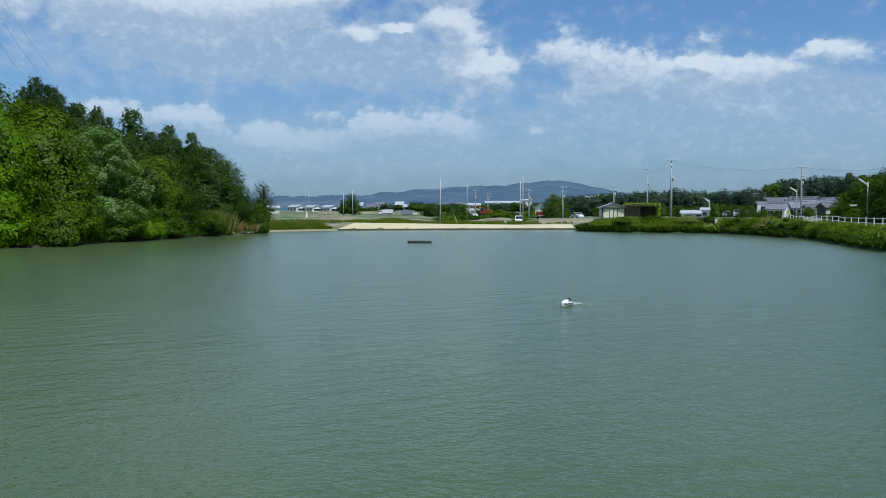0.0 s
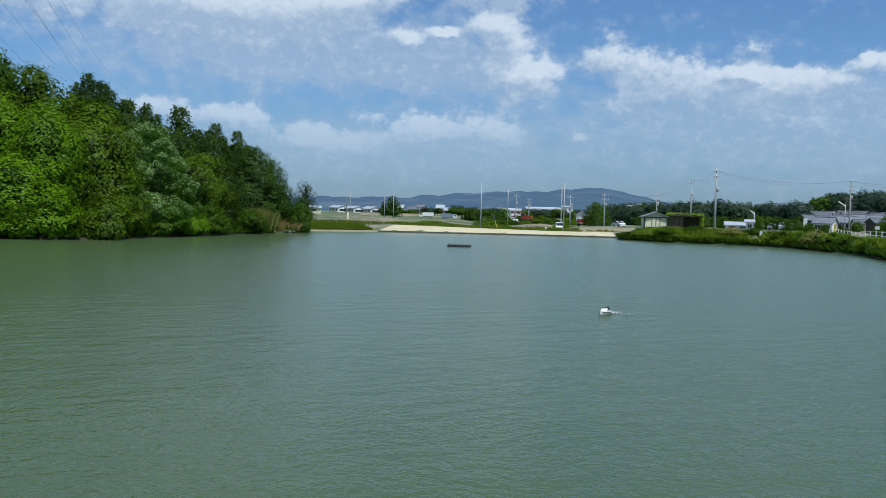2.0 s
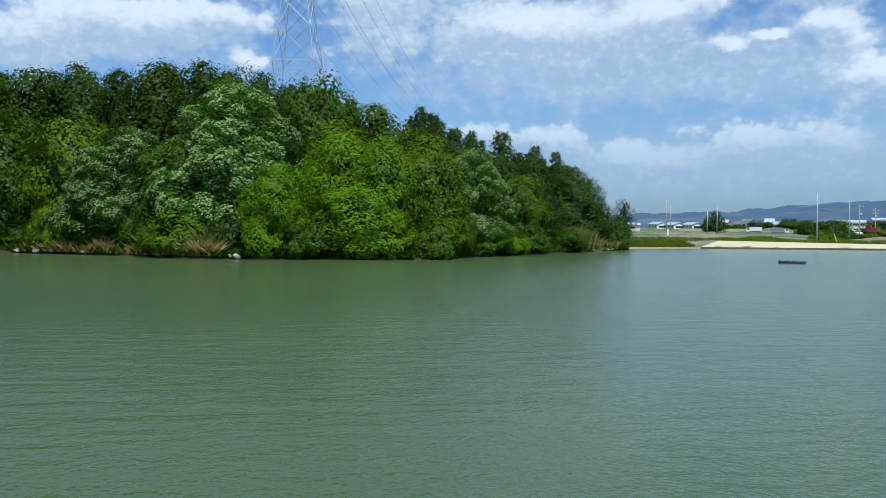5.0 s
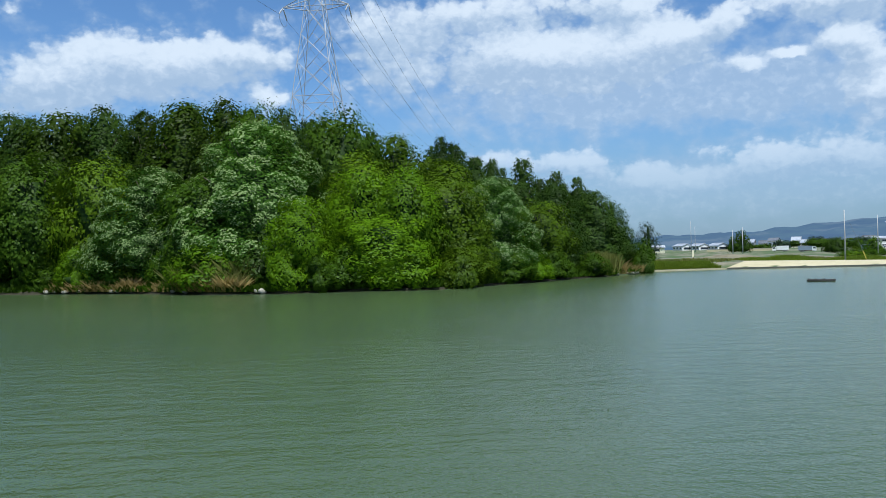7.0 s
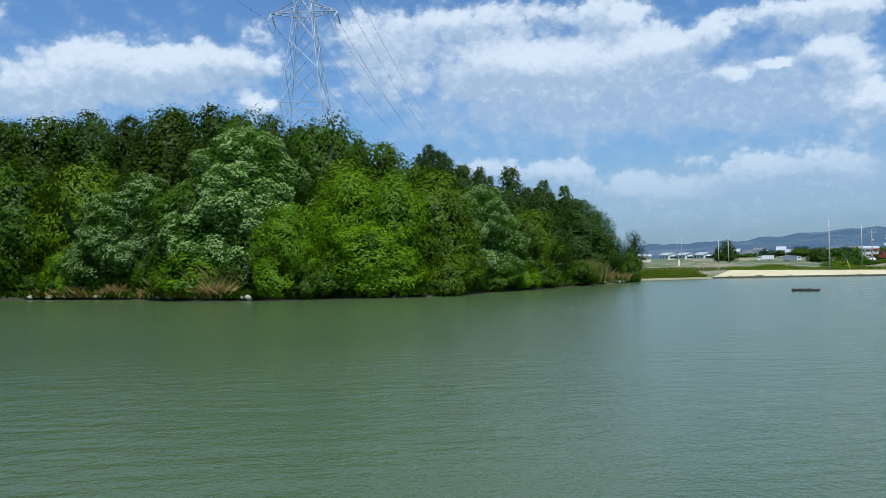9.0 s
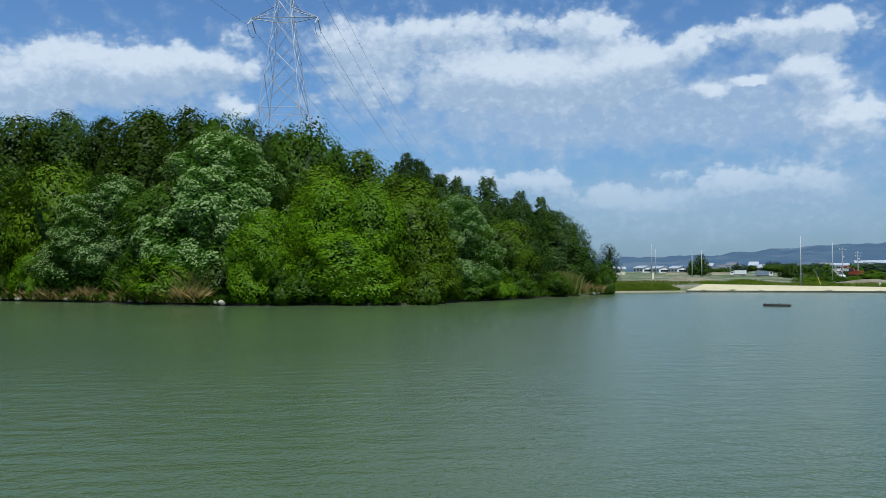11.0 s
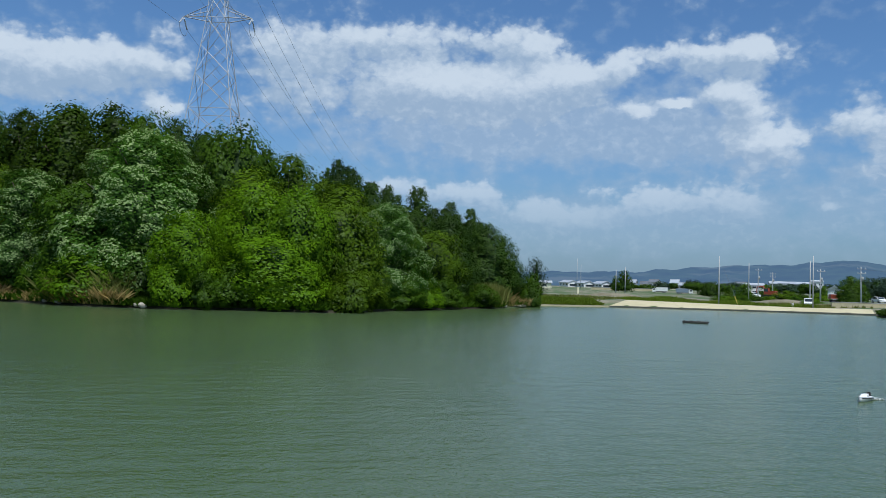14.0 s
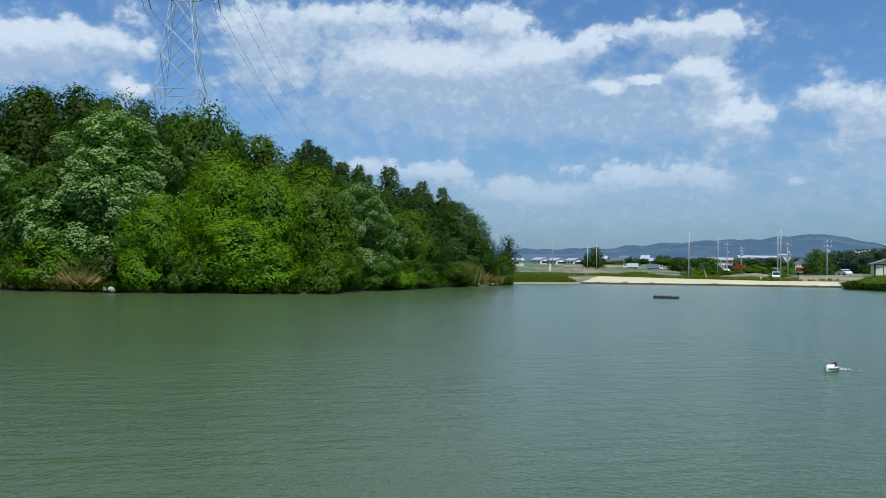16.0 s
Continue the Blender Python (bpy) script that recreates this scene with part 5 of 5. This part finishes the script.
def stay(az, d):
    x, y = plan(az, d)
    ob = thing("pole_stay", "slanted yellow sleeve of a pole's stay wire", "stay wire", (x, y, ground_z(x, y)), -az)
    part("sleeve", Build().tube([(0, 0, -0.1), (-0.55, 0, 1.5)], [0.06, 0.06], 6), M["yellow"], ob)
    part("stay_wire", Build().tube([(-0.55, 0, 1.5), (-2.2, 0, 5.6)], [0.015, 0.015], 4), M["wire"], ob)


stay(1.2, 137.2)


# ---------------------------------------------------------------- vehicles
def wheel(parent, x, y, r=0.32, wide=0.2):
    tyre = part("wheel", Build().tube([(x, y - wide / 2, r), (x, y - wide * 0.3, r), (x, y + wide * 0.3, r), (x, y + wide / 2, r)], [r * 0.92, r, r, r * 0.92], 14), M["rubber"], parent)
    part("hub", Build().tube([(x, y - wide / 2 - 0.015, r), (x, y + wide / 2 + 0.015, r)], [r * 0.5, r * 0.5], 10), M["steel"], tyre)


def car(az, d, turn, paint, label, van=False):
    x, y = plan(az, d)
    ob = thing("car", label, "car", (x, y, ground_z(x, y)), turn - az, "parked cars")
    if van:
        side = [(-1.75, 0.3), (1.75, 0.3), (1.75, 0.95), (1.45, 1.15), (1.15, 1.75), (-1.65, 1.8), (-1.75, 1.5)]
    else:
        side = [(-2.1, 0.32), (2.1, 0.32), (2.12, 0.7), (1.9, 0.88), (1.0, 0.98), (0.4, 1.42), (-1.1, 1.46), (-1.85, 1.0), (-2.12, 0.9)]
    part("body", Build().prism(side, -0.82, 0.82), M[paint], ob)
    glass = [(0.95, 1.0), (0.42, 1.38), (-1.05, 1.41), (-1.6, 1.02)] if not van else [(1.35, 1.17), (1.12, 1.66), (-1.5, 1.7), (-1.6, 1.17)]
    part("side_window", Build().prism(glass, -0.84, 0.84), M["glass"], ob)
    front = [(1.03, 1.0), (0.44, 1.40), (0.40, 1.38), (0.98, 0.99)] if not van else [(1.48, 1.17), (1.2, 1.70), (1.13, 1.68), (1.42, 1.17)]
    part("windscreen", Build().prism(front, -0.72, 0.72), M["glass"], ob)
    for sy in (-0.62, 0.62):
        part("headlight", Build().box((0.06, 0.3, 0.14), (1.78 if van else 2.12, sy, 0.72)), M["steel"], ob)
    for sx in (-1.25, 1.25):
        for sy in (-0.78, 0.78):
            wheel(ob, sx, sy)
    return ob


def truck(az, d, turn, box_mat, label):
    x, y = plan(az, d)
    ob = thing("truck", label, "truck", (x, y, ground_z(x, y)), turn - az, "lorries on the far road")
    part("cab", Build().prism([(1.9, 0.5), (3.4, 0.5), (3.45, 1.3), (3.25, 2.15), (1.9, 2.2)], -1.0, 1.0), M["white"], ob)
    part("windscreen", Build().prism([(3.46, 1.32), (3.28, 2.0), (3.2, 2.0), (3.4, 1.3)], -0.9, 0.9), M["glass"], ob)
    part("cab_window", Build().prism([(2.2, 1.35), (3.2, 1.35), (3.08, 1.95), (2.2, 1.95)], -1.02, 1.02), M["glass"], ob)
    part("cargo_box", Build().box((5.0, 2.1, 1.75), (-0.75, 0, 1.65)), M[box_mat], ob)
    part("chassis", Build().box((6.2, 0.9, 0.25), (0.2, 0, 0.6)), M["rubber"], ob)
    for sx in (-2.2, -1.3, 2.6):
        for sy in (-0.85, 0.85):
            wheel(ob, sx, sy, 0.42, 0.28)
    return ob


def digger(az, d, turn, size=1.0):
    x, y = plan(az, d)
    ob = thing("excavator", "red excavator standing on the building site", "excavator", (x, y, ground_z(x, y)), turn - az, "excavators")
    for sy in (-0.95, 0.95):
        part("track", Build().prism([(-1.5, 0.15), (-1.2, 0), (1.2, 0), (1.5, 0.15), (1.5, 0.55), (1.2, 0.75), (-1.2, 0.75), (-1.5, 0.55)], sy - 0.25, sy + 0.25), M["rubber"], ob)
    part("engine_cover", Build().box((2.0, 2.2, 1.0), (-0.8, 0, 1.4), 0, 0.95), M["red"], ob)
    cab = part("cab", Build().box((1.3, 1.0, 1.7), (0.6, 0.55, 1.75), 0, 0.9), M["red"], ob)
    part("cab_window", Build().box((1.1, 1.02, 0.8), (0.64, 0.55, 2.1), 0, 0.92), M["glass"], cab)
    part("boom", Build().tube([(0.7, -0.4, 1.3), (2.0, -0.4, 3.1), (3.6, -0.4, 2.9)], [0.2, 0.24, 0.17], 4), M["red"], ob)
    arm = part("dipper_arm", Build().tube([(3.6, -0.4, 2.9), (3.9, -0.4, 1.0)], [0.15, 0.11], 4), M["red"], ob)
    part("bucket", Build().prism([(3.5, 0.35), (4.1, 0.3), (4.15, 1.0), (3.75, 1.05), (3.4, 0.7)], -0.8, 0.0), M["rubber"], arm)


car(5.32, 150, -90, "white", "white car facing the pond on the far bank road", True).scale = (0.85, 0.85, 0.85)
car(2.15, 250, -62, "white", "white car parked beyond the far bank")
car(1.3, 265, -40, "blue_grey", "grey van parked beyond the far bank", True)
car(18.9, 225, -50, "white", "white car parked behind the bank")
car(19.5, 220, 235, "white", "white car parked behind the bank", True)
car(18.15, 230, -60, "blue_grey", "grey car parked behind the bank")
car(9.2, 215, -65, "white", "white car parked by the low houses")
truck(-3.65, 285, 180, "white", "white lorry on the far road").scale = (0.72, 0.72, 0.72)
truck(-2.15, 280, 0, "blue_grey", "lorry with a blue-grey box on the far road").scale = (0.78, 0.72, 0.72)
digger(6.95, 215, 15)
digger(3.05, 250, 160)
house(7.85, 210, 4.2, 2.3, 2.2, 0.15, "grey_wall", "metal_roof", "grey site cabin beside the excavator", 0, 2, name="site_cabin")


# ---------------------------------------------------------------- trees of the plain
FIELD = "round dark green tree on the plain"
for az, d, top, wide, shape, leaves in [
        (7.65, 200, 6.9, 6.6, "far", "dark"), (8.0, 206, 6.0, 5.0, "scrub", "dark"), (-5.95, 300, 8.8, 6.2, "scrub", "dark"), (-6.5, 302, 7.0, 3.6, "scrub", "dark"),
        (-0.4, 250, 5.4, 4.8, "scrub", "dark"), (-0.9, 254, 4.8, 3.6, "scrub", "dark"), (1.55, 250, 5.2, 5.0, "scrub", "mid"), (3.0, 320, 5.4, 6.5, "scrub", "mid"),
        (0.7, 300, 5.0, 5.0, "scrub", "mid"), (-1.6, 480, 8.4, 8.5, "belt", "haze_leaves"), (-0.7, 470, 7.4, 7.0, "belt", "haze_leaves"), (-11.75, 150, 7.8, 3.6, "thin", "haze_leaves"),
        (-12.0, 146, 5.2, 3.6, "scrub", "mid"), (-4.6, 380, 4.6, 5.0, "scrub", "dark"), (6.2, 300, 5.4, 5.0, "scrub", "mid"), (4.0, 230, 3.4, 7.0, "scrub", "olive")]:
    x, y = plan(az, d)
    tree("tree", FIELD, x, y, top, wide, shape, leaves, "trees of the plain")
BELT = "dark green tree in the belt behind the houses"
rng = random.Random(12)
for i in range(26):
    az = 8.6 + i * 0.47 + rng.uniform(-0.15, 0.15)
    d = rng.uniform(245, 285)
    x, y = plan(az, d)
    tree("tree", BELT, x, y, np.interp(az, [8.6, 11, 14, 17, 20, 21], [7.6, 8.2, 9.4, 9.2, 9.0, 7.4]) + rng.uniform(-0.7, 0.9), rng.uniform(6, 9), "belt", rng.choice(["haze_leaves", "haze_leaves", "haze_leaves", "dark"]), "tree belt")
HILLSIDE = "dark tree on the wooded rise behind the houses"
for i in range(34):
    az = 20.0 + (i % 17) * 0.66 + rng.uniform(-0.2, 0.2)
    d = 345 + 22 * (i // 17) + rng.uniform(-8, 8)
    x, y = plan(az, d)
    crest = np.interp(az, [19.8, 20.8, 22, 24, 26, 29, 32], [9.0, 13, 16, 16.5, 17.5, 18, 17]) - (i // 17 == 0) * 1.5
    tree("tree", HILLSIDE, x, y, crest + rng.uniform(-0.8, 1.0), rng.uniform(7, 10), "spire" if rng.random() < 0.25 else "belt", rng.choice(["haze_leaves", "haze_leaves", "haze_leaves", "dark"]), "hillside trees")
for az, d, top, wide, leaves in [(28.2, 118, 8.6, 7.0, "dark"), (26.6, 150, 8.4, 8.0, "mid"), (27.4, 138, 7.6, 6.5, "dark"), (25.6, 165, 6.4, 6.0, "mid"), (29.8, 112, 9.2, 8.0, "dark"), (24.9, 150, 3.6, 4.0, "mid"), (20.85, 182, 3.4, 3.6, "mid"), (22.7, 180, 3.0, 3.2, "dark"), (21.7, 190, 3.2, 3.0, "dark"), (23.5, 230, 4.2, 3.6, "dark"), (19.7, 215, 4.0, 4.0, "dark"), (26.2, 122, 3.4, 4.4, "dark")]:
    x, y = plan(az, d)
    tree("tree", "leafy dark green tree beside the road", x, y, top, wide, "far", leaves, "roadside trees")


# ---------------------------------------------------------------- on the water
def raft(x, y, turn):
    """A low dark timber float."""
    ob = thing("raft", "low dark weathered timber raft floating on the pond", "raft", (x, y, 0), turn)
    for sy in (-0.45, 0.45):
        part("float", Build().tube([(-1.1, sy, 0.02), (1.05, sy, 0.02)], [0.16, 0.16], 10), M["rubber"], ob, smooth=True)
    for k in range(9):
        part("plank", Build().box((0.22, 1.25, 0.05), (-1.02 + 0.25 * k, 0, 0.21 + 0.006 * (k % 3)), 0.02 * ((k * 7) % 5 - 2)), M["dark_wood"], ob)
    for sy in (-0.6, 0.6):
        part("side_beam", Build().box((2.3, 0.09, 0.16), (0, sy, 0.13)), M["dark_wood"], ob)
    for sx in (-1.0, -0.35, 0.3):
        part("cleat", Build().box((0.12, 0.12, 0.14), (sx, -0.5, 0.31)), M["dark_wood"], ob)
    return ob


raft(-1.9, 78.9, -4).scale = (0.95, 0.95, 0.72)


def model_boat(x, y, turn):
    """A white radio-controlled speedboat with a dark side stripe, a windscreen, a seat and an outboard motor."""
    ob = thing("model_boat", "white model speedboat with a dark stripe, afloat on the pond", "boat", (x, y, 0), turn)
    stations = [(-0.42, 0.135, 0.10), (-0.30, 0.145, 0.105), (-0.10, 0.148, 0.115), (0.10, 0.135, 0.125), (0.26, 0.098, 0.140), (0.37, 0.05, 0.152), (0.435, 0.006, 0.160)]
    hull, deck = Build(), Build()
    for s, w, h in stations:
        hull.v += [(s, -w, h), (s, -w * 0.94, h * 0.45), (s, -w * 0.55, -0.02), (s, 0, -0.045 + max(0, s - 0.1) * 0.28), (s, w * 0.55, -0.02), (s, w * 0.94, h * 0.45), (s, w, h)]
    for i in range(len(stations) - 1):
        hull.f += [(i * 7 + j, i * 7 + j + 1, (i + 1) * 7 + j + 1, (i + 1) * 7 + j) for j in range(6)]
    hull.f += [tuple(range(7)), tuple(range(42, 49))]
    part("hull", hull, M["gelcoat"], ob, smooth=True)
    for s, w, h in stations:
        deck.v += [(s, -w * 0.99, h), (s, -w * 0.5, h + 0.014), (s, w * 0.5, h + 0.014), (s, w * 0.99, h)]
    for i in range(len(stations) - 1):
        deck.f += [(i * 4 + j, i * 4 + j + 1, (i + 1) * 4 + j + 1, (i + 1) * 4 + j) for j in range(3)]
    part("deck", deck, M["gelcoat"], ob, smooth=True)
    for sy in (-1, 1):
        stripe = Build()
        for s, w, h in stations[:6]:
            stripe.v += [(s, sy * (w * 0.975 + 0.004), h * 0.80), (s, sy * (w * 0.955 + 0.004), h * 0.58)]
        stripe.f = [(2 * i, 2 * i + 1, 2 * i + 3, 2 * i + 2) for i in range(5)]
        part("stripe", stripe, M["rubber"], ob, "dark stripe along the side")
    part("cockpit", Build().box((0.22, 0.17, 0.02), (-0.10, 0, 0.130)), M["rubber"], ob)
    part("windscreen", Build().prism([(0.02, 0.13), (0.05, 0.13), (-0.02, 0.19), (-0.04, 0.19)], -0.09, 0.09), M["gelcoat"], ob)
    part("seat", Build().box((0.09, 0.14, 0.06), (-0.17, 0, 0.165), 0, 0.85), M["gelcoat"], ob)
    part("headrest", Build().box((0.04, 0.13, 0.05), (-0.24, 0, 0.19), 0, 0.8), M["rubber"], ob)
    motor = part("outboard_motor", Build().box((0.10, 0.10, 0.13), (-0.45, 0, 0.16), 0, 0.7), M["rubber"], ob)
    part("motor_leg", Build().box((0.05, 0.03, 0.2), (-0.46, 0, 0.02)), M["steel"], motor)


BX, BY = 3.95, 26.6
model_boat(BX, BY, 246)
rng = np.random.default_rng(3)
m = 260
t = rng.random(m) ** 1.5
back = np.array([math.cos(radians(56)), math.sin(radians(56))])
spread = rng.normal(size=m) * (0.04 + 0.10 * t)
foam = np.stack([BX + back[0] * (0.42 + 0.6 * t) - back[1] * spread, BY + back[1] * (0.42 + 0.6 * t) + back[0] * spread, 0.012 + 0.03 * rng.random(m) * (1 - t)], 1)
v, f = cards(foam, rng.normal(size=(m, 3)) * 0.5 + np.array([0, 0, 1.0]), 0.05, rng)
tagged(new("wake_foam", quick_mesh("wake_foam", v, f, M["foam"])), "short trail of white foam behind the model boat", "foam", kind="stuff")

# ---------------------------------------------------------------- the edge of the town beyond the fields
rng = random.Random(77)
for i in range(46):
    az = -6.4 + 14.2 * i / 46 + rng.uniform(-0.25, 0.25)
    d = rng.uniform(400, 520)
    if az < -1.8 and i % 3:
        continue
    x, y = plan(az, d)
    tree("tree", "dark green tree at the edge of the town", x, y, 3 + d * rng.uniform(0.003, 0.0105), rng.uniform(7, 12), "belt", rng.choice(["haze_leaves", "haze_leaves", "haze_leaves", "dark"]), "trees of the town")
for i in range(15):
    az = -5.6 + 13.0 * i / 15 + rng.uniform(-0.3, 0.3)
    wall, label = rng.choice([("white", "small white house at the edge of the town"), ("cream", "small cream house at the edge of the town"), ("grey_wall", "small grey house at the edge of the town")])
    house(az, rng.uniform(440, 560), rng.uniform(4.5, 6.5), rng.uniform(4.5, 6), rng.uniform(2.4, 4.0), rng.uniform(1.0, 1.8), wall, rng.choice(["tiles", "tiles", "metal_roof"]), label, rng.uniform(-40, 40), 2, group="houses of the town")
